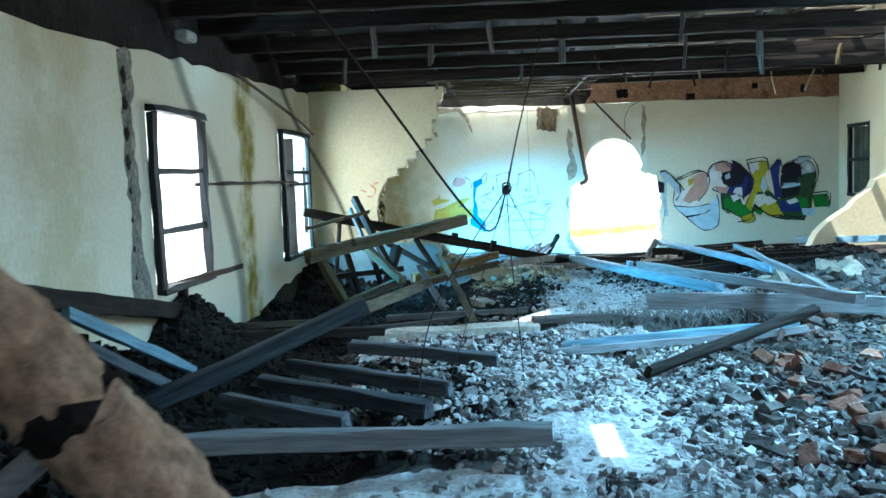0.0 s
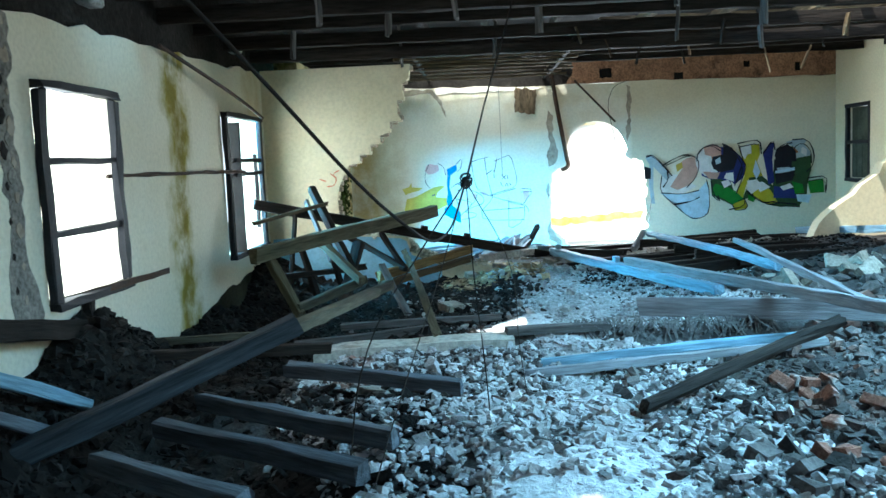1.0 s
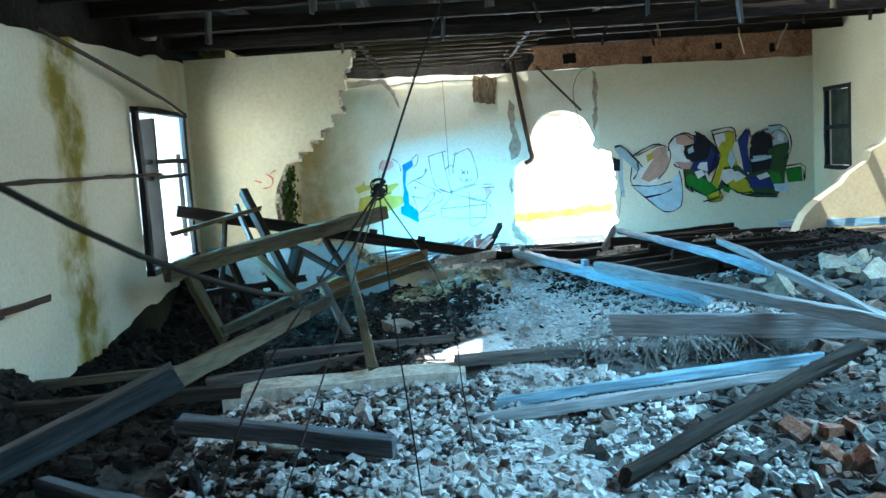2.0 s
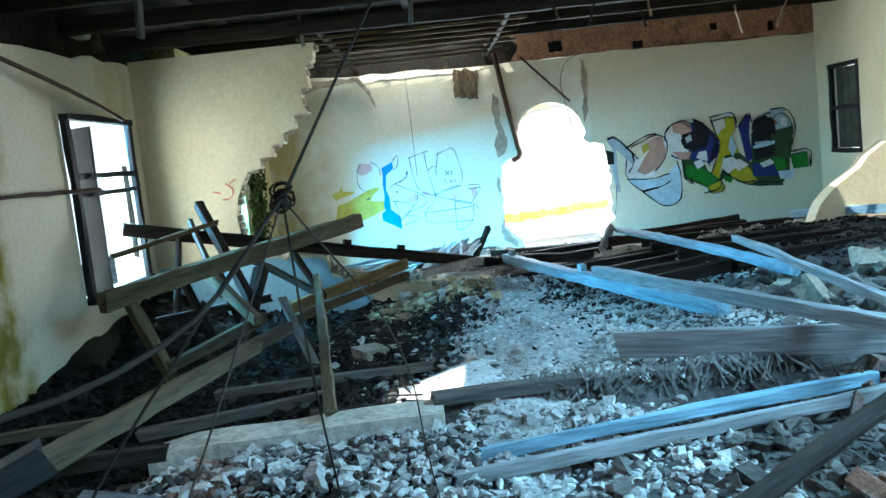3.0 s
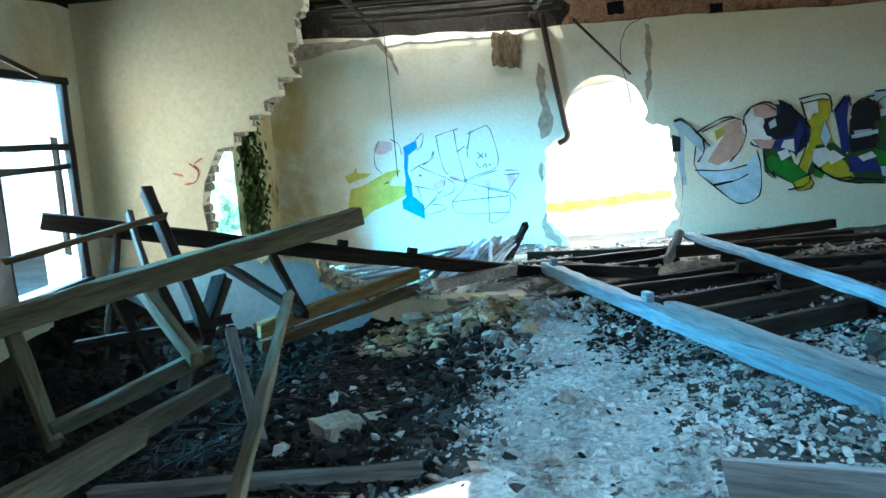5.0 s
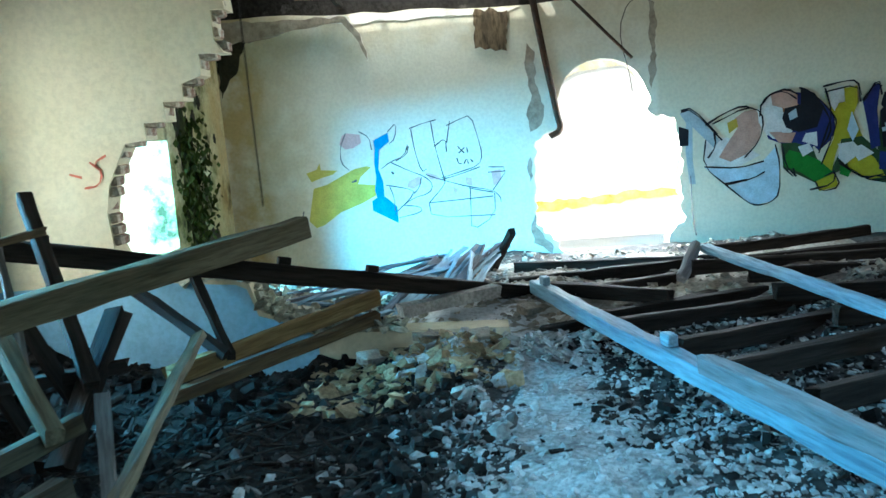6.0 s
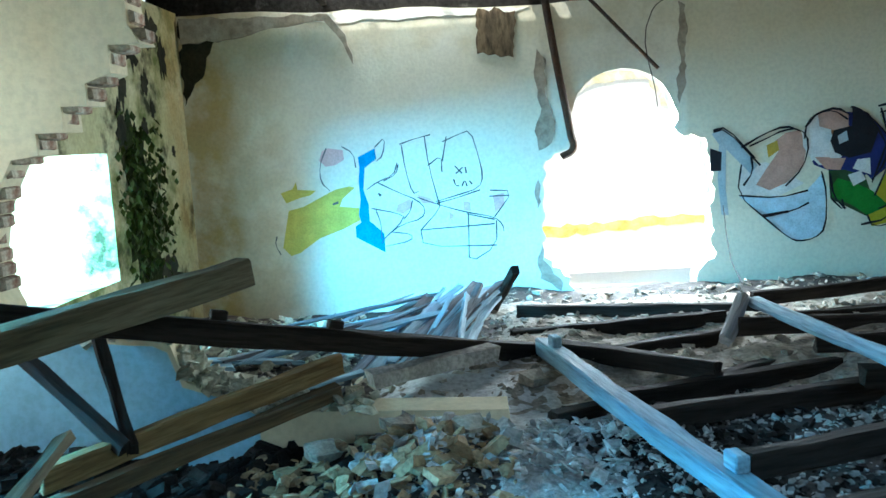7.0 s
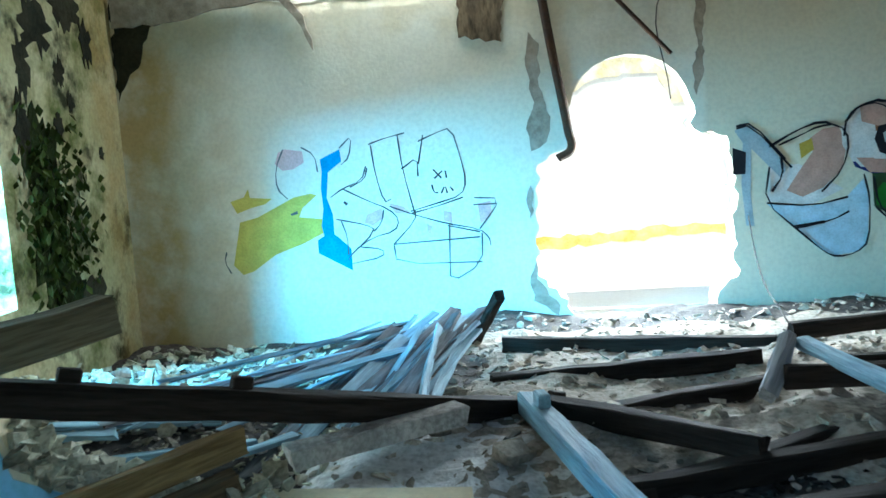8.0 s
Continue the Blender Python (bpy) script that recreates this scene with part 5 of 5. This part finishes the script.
stroke([(4.88, 1.38), (5.02, 1.54), (5.23, 1.58), (5.37, 1.49)], 0.03, BLACKP, right_art)
stroke([(5.38, 1.58), (5.52, 1.53), (5.68, 1.32), (5.78, 1.13), (5.77, 0.95), (5.62, 0.75)], 0.03, BLACKP, right_art)
stroke([(5.68, 1.57), (5.94, 1.62), (6.12, 1.62), (6.17, 1.43)], 0.03, BLACKP, right_art)
stroke([(5.71, 1.55), (5.80, 1.22), (5.72, 0.99), (5.62, 0.72)], 0.03, BLACKP, right_art)
stroke([(6.19, 1.34), (6.39, 1.64), (6.43, 1.41)], 0.03, BLACKP, right_art)
stroke([(6.46, 1.41), (6.59, 1.52), (6.77, 1.54)], 0.03, BLACKP, right_art)
stroke([(6.77, 1.60), (7.07, 1.61), (7.21, 1.33), (7.18, 1.06), (7.05, 0.95)], 0.03, BLACKP, right_art)
stroke([(5.15, 0.85), (5.20, 0.57), (5.33, 0.44)], 0.03, BLACKP, right_art)
stroke([(5.50, 0.25), (5.80, 0.30), (5.84, 0.47), (5.69, 0.42)], 0.03, BLACKP, right_art)
stroke([(5.87, 0.61), (6.04, 0.45), (6.21, 0.35), (6.45, 0.39)], 0.03, BLACKP, right_art)
stroke([(7.07, 0.82), (7.46, 0.86), (7.44, 0.56)], 0.03, BLACKP, right_art)
stroke([(6.36, 0.37), (6.86, 0.30)], 0.03, BLACKP, right_art)
stroke([(4.39, 0.41), (4.69, 0.44)], 0.03, BLACKP, right_art)
stroke([(4.17, 1.00), (4.12, 0.66), (4.46, 0.35), (4.69, 0.14), (4.81, 0.09), (4.99, 0.12), (5.11, 0.23), (5.12, 0.63), (5.06, 0.88)], 0.023, BLACKP, right_art)
stroke([(4.14, 0.65), (4.58, 0.60), (4.91, 0.67)], 0.023, BLACKP, right_art)
stroke([(4.41, 0.39), (4.76, 0.45), (4.92, 0.53)], 0.023, BLACKP, right_art)
stroke([(4.26, 1.20), (4.48, 1.29), (4.63, 1.36), (4.83, 1.37), (4.93, 1.21), (4.86, 0.93), (4.66, 0.73)], 0.023, BLACKP, right_art)
stroke([(3.86, 1.38), (4.00, 1.41), (4.38, 0.98)], 0.023, BLACKP, right_art)
stroke([(4.87, 1.25), (4.90, 1.45), (5.04, 1.54), (5.20, 1.55), (5.35, 1.44)], 0.023, BLACKP, right_art)
stroke([(5.70, 1.50), (6.13, 1.57), (6.16, 1.34)], 0.023, BLACKP, right_art)
stroke([(5.41, 1.49), (5.58, 1.49), (5.84, 1.18), (5.85, 1.04), (5.65, 0.57)], 0.023, BLACKP, right_art)
stroke([(5.57, 0.36), (5.63, 0.21), (5.90, 0.26), (5.81, 0.48)], 0.023, BLACKP, right_art)
stroke([(6.19, 1.37), (6.36, 1.57), (6.43, 1.52)], 0.023, BLACKP, right_art)
stroke([(6.76, 1.37), (6.89, 1.52), (7.04, 1.50), (7.15, 1.33), (7.15, 1.11)], 0.023, BLACKP, right_art)
stroke([(5.88, 0.57), (6.08, 0.43), (6.32, 0.30), (6.51, 0.33)], 0.023, BLACKP, right_art)
stroke([(7.08, 0.76), (7.41, 0.80), (7.43, 0.51)], 0.023, BLACKP, right_art)
stroke([(6.53, 0.28), (6.92, 0.25)], 0.023, BLACKP, right_art)
stroke([(5.17, 0.56), (5.32, 0.41), (5.29, 0.55)], 0.023, BLACKP, right_art)

# ---- ivy by the back window ----
IVY_RNG = random.Random(31)
for cy, cz, ry, rz in ((17.15, 0.85, 0.36, 0.72), (17.05, 1.5, 0.3, 0.4), (17.35, 0.3, 0.28, 0.34)):
    pts = [(cy + ry * IVY_RNG.uniform(0.6, 1.15) * math.cos(a), cz + rz * IVY_RNG.uniform(0.6, 1.15) * math.sin(a)) for a in [i * math.tau / 24 for i in range(24)]]
    part("moss_patch", slab_bm(pts, [], lambda u, v, d: Vector((LW2 + 0.002 + d, u, v)), 0.004 + 0.001 * cz), MOSS, bpy.data.objects["wall_left_back"], "dark green moss patch")
for k, (cy, cz, ry, rz) in enumerate(((16.95, 2.2, 0.14, 0.3), (17.2, 2.55, 0.3, 0.26), (17.75, 2.75, 0.3, 0.2), (17.55, 2.2, 0.1, 0.14), (17.7, 1.95, 0.07, 0.1), (17.45, 1.75, 0.08, 0.12), (16.85, 1.75, 0.12, 0.3), (18.1, 2.5, 0.12, 0.25), (17.8, 0.2, 0.3, 0.22), (18.2, 1.5, 0.05, 0.07))):
    pts = [(cy + ry * IVY_RNG.uniform(0.45, 1.2) * math.cos(a), cz + rz * IVY_RNG.uniform(0.45, 1.2) * math.sin(a)) for a in [i * math.tau / 26 for i in range(26)]]
    part("mould_patch", slab_bm(pts, [], lambda u, v, d: Vector((LW2 + 0.002 + d, u, v)), 0.003 + 0.0005 * k), MOULD_AND_SHADE, bpy.data.objects["wall_left_back"], "blot of black mould and painted shade")
ivy = tagged(new("ivy"), "dark green ivy and moss hanging on the mouldy wall", "ivy", kind="stuff")
IV = random.Random(9)
verts, faces = [], []
for _ in range(600):
    c = Vector((LW2 + 0.02 + 0.1 * IV.random() ** 2, IV.gauss(17.15, 0.3), IV.gauss(0.95, 0.4)))
    if c.z > 1.9 or c.z < -0.2 or c.y < 16.6:
        continue
    a, s = IV.uniform(0, math.tau), IV.uniform(0.03, 0.06)
    m = Matrix.Translation(c) @ pose(0, 0, 0, IV.uniform(-40, 40), 90 + IV.uniform(-50, 50), math.degrees(a))
    k = len(verts)
    verts += [tuple(m @ Vector(q)) for q in ((-s, 0, 0), (0, -0.6 * s, 0.1 * s), (s, 0, 0), (0, 0.6 * s, 0.1 * s))]
    faces.append((k, k + 1, k + 2, k + 3))
me = bpy.data.meshes.new("leaves")
me.from_pydata(verts, [], faces)
me.materials.append(LEAF)
ob = new("leaves", me)
ob.parent = ivy

# ---- rubble ----
def chunk_field(name, count, area, size, flat, material, label, seed, lift=0.25, keep=None, height=ground_z):
    """Many angular lumps strewn over an area, joined in one mesh."""
    r = np.random.RandomState(seed)
    x0, y0, x1, y1 = area
    base = np.array([(x, y, z) for x in (-1, 1) for y in (-1, 1) for z in (-1, 1)], float)
    quads = np.array([(0, 1, 3, 2), (4, 6, 7, 5), (0, 4, 5, 1), (2, 3, 7, 6), (0, 2, 6, 4), (1, 5, 7, 3)])
    g = (1 + 5 ** 0.5) / 2
    ball = np.array([(-1, g, 0), (1, g, 0), (-1, -g, 0), (1, -g, 0), (0, -1, g), (0, 1, g), (0, -1, -g), (0, 1, -g), (g, 0, -1), (g, 0, 1), (-g, 0, -1), (-g, 0, 1)]) / 1.7
    tris = np.array([(0, 11, 5), (0, 5, 1), (0, 1, 7), (0, 7, 10), (0, 10, 11), (1, 5, 9), (5, 11, 4), (11, 10, 2), (10, 7, 6), (7, 1, 8),
                     (3, 9, 4), (3, 4, 2), (3, 2, 6), (3, 6, 8), (3, 8, 9), (4, 9, 5), (2, 4, 11), (6, 2, 10), (8, 6, 7), (9, 8, 1)])
    vs, fs, at = [], [], 0
    for _ in range(count):
        x, y = r.uniform(x0, x1), r.uniform(y0, y1)
        if keep and not keep(x, y, r):
            continue
        s = size[0] + (size[1] - size[0]) * r.rand() ** 2.5
        k = r.uniform(0.45, 1.0)
        form, sides = (base, quads) if r.rand() < 0.35 else (ball, tris)
        taper = np.where(form[:, 2:3] > 0, k, 1.0) if r.rand() < 0.6 else np.where(form[:, 0:1] > 0, k, 1.0)
        v = form * taper * (1 + 0.6 * (r.rand(len(form), 3) - 0.5)) * np.array([s, s * r.uniform(0.4, 0.9), s * r.uniform(*flat)])
        rot = np.array(Euler((r.normal(0, 0.45), r.normal(0, 0.45), r.uniform(0, math.tau))).to_matrix())
        v = v @ rot.T + np.array([x, y, height(x, y) + s * lift * r.uniform(0.2, 1.6)])
        fs += (sides + at).tolist()
        at += len(form)
        vs.append(v)
    me = bpy.data.meshes.new(name)
    me.from_pydata(np.concatenate(vs).tolist(), [], fs)
    me.materials.append(material)
    return tagged(new(name, me), label, "rubble", kind="stuff")


def clear(x, y, r):
    if (0.55 < x < 1.0 and 3.95 < y < 4.9 or 0.2 < x < 0.9 and 8.55 < y < 9.3) and r.rand() < 0.93:
        return False
    return not (PW - 0.05 < y < PW + 0.3 and (x < 1.4 or x > 5.2)) and not (8.05 < y < 8.55 and x < 0.72) and not (10 < y < 13.3 and x < 0.75 and r.rand() < 0.75) and not (y < 7 and x < 0.4 and r.rand() < 0.75)


def debris_top(x, y):
    return ground_z(x, y) + 0.035


chunk_field("rubble", 11000, (0.0, 2.4, 2.15, 8.4), (0.009, 0.045), (0.25, 0.7), CHUNK, "pale grey plaster and mortar rubble covering the floor", 1, keep=clear)
# Darker than the rubble beside it; dimmer light here is in the colour.
chunk_field("rubble", 9000, (1.85, 3.0, 5.6, 8.4), (0.01, 0.055), (0.25, 0.7), CHUNK_GREY, "mixed grey rubble with brick dust", 10, keep=clear)
chunk_field("rubble", 1100, (1.2, 3.0, 6.5, 8.0), (0.03, 0.085), (0.3, 0.7), CHUNK_GREY, "larger pale plaster lumps heaped on the rubble", 2, keep=clear)
chunk_field("rubble", 7000, (0.9, 8.55, 3.6, 11.6), (0.006, 0.03), (0.15, 0.5), CHUNK, "small pale crumbs along the trodden path", 27, keep=clear)
chunk_field("rubble", 350, (0.7, 8.6, 2.9, 12.0), (0.008, 0.035), (0.15, 0.5), CHUNK_DARK, "dark bits strewn over the trodden path", 28, keep=clear)
chunk_field("rubble", 11000, (-0.1, 8.5, 3.6, 13.5), (0.006, 0.032), (0.15, 0.5), CHUNK, "fine grey rubble trodden to a path", 3, keep=clear)
chunk_field("rubble", 1300, (3.0, 8.0, 7.2, 11.0), (0.03, 0.12), (0.3, 0.8), CHUNK_GREY, "coarse broken plaster and stone below the wall", 4, keep=clear)
chunk_field("rubble", 5000, (-2.0, 13.9, 5.5, 18.5), (0.012, 0.06), (0.12, 0.4), CHUNK_WARM, "flat plaster shards strewn before the far wall", 5, keep=clear)
chunk_field("rubble", 1600, (-2.6, 4.35, 0.2, 13.0), (0.025, 0.1), (0.3, 0.7), CHUNK_DARK, "dark rubble under the fallen timbers", 6, keep=clear)
def sill_heap(x, y):
    """Rubble that slopes up to the low cross wall."""
    return ground_z(x, y) + 0.01 + 0.07 * smooth(6.9, 8.0, y) * smooth(-1.5, -0.9, x)


chunk_field("rubble", 2600, (-1.1, 6.4, 0.85, 8.08), (0.01, 0.045), (0.25, 0.7), CHUNK_GREY, "grey mortar crumbs before the wall remnant", 26, height=sill_heap)
chunk_field("rubble", 3600, (-1.0, 6.3, 0.85, 8.08), (0.01, 0.05), (0.25, 0.7), CHUNK, "pale plaster lumps heaped against the wall remnant", 7, height=sill_heap)


def wall_heap(x, y):
    """Dark debris banked against the foot of the long wall, shade in its colour."""
    return ground_z(x, y) + bank(x, y) + 0.02


chunk_field("rubble", 7000, (-2.62, 3.0, -1.6, 13.4), (0.015, 0.075), (0.25, 0.7), CHUNK_DARK, "dark debris, shade in its colour, banked along the foot of the wall", 22, height=wall_heap)

chunk_field("rubble", 480, (-0.1, 12.2, 1.3, 13.35), (0.012, 0.08), (0.1, 0.5), CHUNK_TAN, "torn tan fragments of plaster before the low wall", 8, height=debris_top)
chunk_field("rubble", 500, (0.5, 12.6, 2.0, 13.5), (0.01, 0.06), (0.1, 0.4), STONE_PALE, "pale plaster crumbs before the low wall", 19, height=debris_top)
chunk_field("rubble", 2600, (1.3, 13.8, 5.6, 17.5), (0.008, 0.045), (0.15, 0.5), CHUNK_WARM, "beige dirt and splinters between the fallen joists", 9, keep=clear)
chunk_field("rubble", 3800, (1.6, 11.0, 5.6, 14.0), (0.008, 0.045), (0.15, 0.5), CHUNK_DARK, "dark dirt and splinters between the fallen joists", 25, keep=clear)
chunk_field("rubble", 1500, (-2.0, 14.2, 0.6, 18.5), (0.02, 0.075), (0.08, 0.25), SHARD, "greenish flat plaster shards strewn before the far wall", 29, lift=0.6)
chunk_field("rubble", 1500, (-0.4, 4.2, 0.45, 6.7), (0.01, 0.045), (0.25, 0.7), CHUNK, "pale plaster crumbs spilled over the ends of the joists", 31, height=debris_top)
chunk_field("rubble", 900, (-1.2, 2.4, 0.6, 3.8), (0.008, 0.04), (0.2, 0.6), CHUNK, "pale plaster crumbs before the fallen beam", 12)
def low_wall_top(x, y):
    return float(np.interp(x, (-1.5, -0.65, -0.55, -0.3, -0.1, 1.3), (0.48, 0.42, 0.2, 0.1, -0.02, -0.06)))


chunk_field("rubble", 330, (-1.45, PW - 0.02, 0.5, PW + 0.26), (0.015, 0.09), (0.15, 0.5), SHARD, "greenish plaster shards lying on the broken low wall", 13, lift=0.5, height=low_wall_top)
chunk_field("rubble", 110, (-0.65, PW - 0.03, 0.1, PW + 0.26), (0.03, 0.075), (0.3, 0.7), SHARD, "larger lumps of broken plaster on the low wall", 14, lift=0.5, height=low_wall_top)
def near_heap(x, y, r):
    if 0.35 < x < 0.92 and 8.72 < y < 9.55 and r.rand() < 0.95:
        return False
    return x < 0.35 + 0.3 * smooth(8.8, 9.4, y) + 0.35 * smooth(10.2, 11.2, y) + r.normal(0, 0.12)


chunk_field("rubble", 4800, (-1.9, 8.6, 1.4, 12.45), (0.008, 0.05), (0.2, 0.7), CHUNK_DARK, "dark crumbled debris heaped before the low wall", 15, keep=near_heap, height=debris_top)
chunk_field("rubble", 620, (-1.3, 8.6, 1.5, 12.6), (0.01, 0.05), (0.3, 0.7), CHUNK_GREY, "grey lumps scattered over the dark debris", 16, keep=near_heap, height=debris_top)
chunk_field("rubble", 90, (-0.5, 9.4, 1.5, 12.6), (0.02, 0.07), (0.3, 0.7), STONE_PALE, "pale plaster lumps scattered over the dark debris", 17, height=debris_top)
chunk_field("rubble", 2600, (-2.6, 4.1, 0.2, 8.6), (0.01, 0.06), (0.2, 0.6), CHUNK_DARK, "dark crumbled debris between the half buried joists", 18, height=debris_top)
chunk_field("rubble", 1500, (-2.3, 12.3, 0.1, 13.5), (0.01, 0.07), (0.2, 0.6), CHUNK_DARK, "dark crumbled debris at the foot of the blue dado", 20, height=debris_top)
r = random.Random(41)
verts, faces = [], []
for _ in range(420):
    x, y, a = r.uniform(-1.9, 0.55), r.uniform(8.7, 12.6), r.uniform(0, math.tau)
    if x > 0.7 and r.random() < 0.6:
        continue
    n, w, z, tilt = r.uniform(0.05, 0.2), r.uniform(0.004, 0.012), debris_top(x, y) + r.uniform(0.0, 0.04), r.uniform(-0.05, 0.05)
    k, c, d = len(verts), math.cos(a), math.sin(a)
    for e in (-1, 1):
        for u, h in ((-w, 0), (w, 0), (w, 0.008), (-w, 0.008)):
            verts.append((x + e * n * c - u * d, y + e * n * d + u * c, z + h + e * tilt))
    faces += [(k + i, k + (i + 1) % 4, k + 4 + (i + 1) % 4, k + 4 + i) for i in range(4)] + [(k, k + 3, k + 2, k + 1), (k + 4, k + 5, k + 6, k + 7)]
me = bpy.data.meshes.new("splinters")
me.from_pydata(verts, [], faces)
me.materials.append(WOOD_DARK)
tagged(new("splinters", me), "dark wooden splinters strewn over the dark debris", "splinters", kind="stuff")
# splintered laths hanging from the edge of the trodden rubble
r = random.Random(21)
verts, faces = [], []
for _ in range(260):
    x, y = r.uniform(1.15, 2.9), 8.5 + r.uniform(-0.06, 0.12)
    n, w, dx = r.uniform(0.04, 0.24), r.uniform(0.003, 0.011), r.gauss(0, 0.08)
    k, z = len(verts), 0.06 + r.uniform(-0.03, 0.03)
    verts += [(x - w, y, z), (x + w, y, z), (x + w, y + 0.006, z), (x - w, y + 0.006, z), (x - w + dx, y - 0.06, z - n), (x + w + dx, y - 0.06, z - n), (x + w + dx, y - 0.05, z - n), (x - w + dx, y - 0.05, z - n)]
    faces += [(k, k + 1, k + 5, k + 4), (k + 1, k + 2, k + 6, k + 5), (k + 2, k + 3, k + 7, k + 6), (k + 3, k, k + 4, k + 7)]
me = bpy.data.meshes.new("lath_fringe")
me.from_pydata(verts, [], faces)
me.materials.append(WOOD)
tagged(new("lath_fringe", me), "fringe of broken pale laths along the rubble edge", "laths", kind="stuff")

# ---- loose bricks and stones that can be told apart ----
def lump_mesh(name, sx, sy, sz, material, seed, rough=0.25):
    rr = random.Random(seed)
    bm = bmesh.new()
    bmesh.ops.create_cube(bm, size=1)
    bmesh.ops.bevel(bm, geom=bm.edges[:], offset=0.12, segments=1, affect="EDGES")
    for v in bm.verts:
        v.co = Vector((v.co.x * sx, v.co.y * sy, v.co.z * sz)) * (1 + rough * (rr.random() - 0.5))
    me = bpy.data.meshes.new(name)
    bm.to_mesh(me)
    bm.free()
    me.materials.append(material)
    return me


brick_meshes = [lump_mesh("brick", l, 0.09, 0.06, BRICK, 30 + i, 0.35) for i, l in enumerate((0.17, 0.11, 0.08, 0.14))]
stone_meshes = [lump_mesh("stone", 0.2, 0.15, 0.1, STONE, 40 + i, 0.6) for i in range(4)]
LOOSE = random.Random(17)
for i in range(55):
    x, y = LOOSE.uniform(1.4, 4.4), LOOSE.uniform(3.2, 7.0)
    if x < 1.4 + 0.3 * (y - 3.2) * 0.6:
        x += 0.8
    ob = tagged(new("brick", brick_meshes[i % 4]), "broken red brick lying in the rubble", "brick", "loose bricks", "thing")
    ob.matrix_world = pose(x, y, ground_z(x, y) + 0.05, LOOSE.gauss(0, 25), LOOSE.gauss(0, 25), LOOSE.uniform(0, 360))
for i in range(45):
    x, y = LOOSE.uniform(3.4, 6.2), LOOSE.uniform(7.5, 10.8)
    ob = tagged(new("stone", stone_meshes[i % 4]), "pale broken lump of masonry in the heap", "stone", "loose stones", "thing")
    k = LOOSE.uniform(0.5, 1.4)
    ob.matrix_world = pose(x, y, ground_z(x, y) + 0.06, LOOSE.gauss(0, 30), LOOSE.gauss(0, 30), LOOSE.uniform(0, 360)) @ Matrix.Diagonal((k, k, k, 1))
for x, y, k in ((0.08, 10.3, 1.1), (0.25, 10.5, 0.7), (-0.4, 7.2, 0.8), (0.3, 13.2, 0.9), (0.7, 13.3, 0.8), (1.1, 13.2, 0.9), (1.5, 14.3, 0.9)):
    ob = tagged(new("stone", stone_meshes[int(10 * k) % 4]), "pale plaster lump lying on dark rubble", "stone", "loose stones", "thing")
    ob.matrix_world = pose(x, y, ground_z(x, y) + 0.06, 10, 5, 40 * k) @ Matrix.Diagonal((k, k, k, 1))

# ---- bricks at the broken edge of the partition ----
EDGE_BRICK = mat("plastered brick", (0.42, 0.25, 0.18), (0.3, 0.18, 0.13), 6, 0.95, 0.5, 45, 0.4, vary=0.35, stains=(((0.62, 0.56, 0.44), 6, 0.42, 0.85),))
edge_brick = lump_mesh("brick", 0.2, 0.2, 0.075, EDGE_BRICK, 60, 0.12)
WB = random.Random(23)
for a, b in zip(edge[:19], edge[1:20]):
    k = max(1, int(abs(a[1] - b[1]) / 0.08))
    for j in range(k):
        u, v = a[0] + (b[0] - a[0]) * (j + 0.5) / k, a[1] + (b[1] - a[1]) * (j + 0.5) / k
        ob = new("brick", edge_brick)
        ob.matrix_world = pose(u - 0.085 + WB.uniform(-0.02, 0.035), PW + 0.12, v, 0, WB.uniform(-4, 4), WB.uniform(-6, 6))
        ob.parent = partition
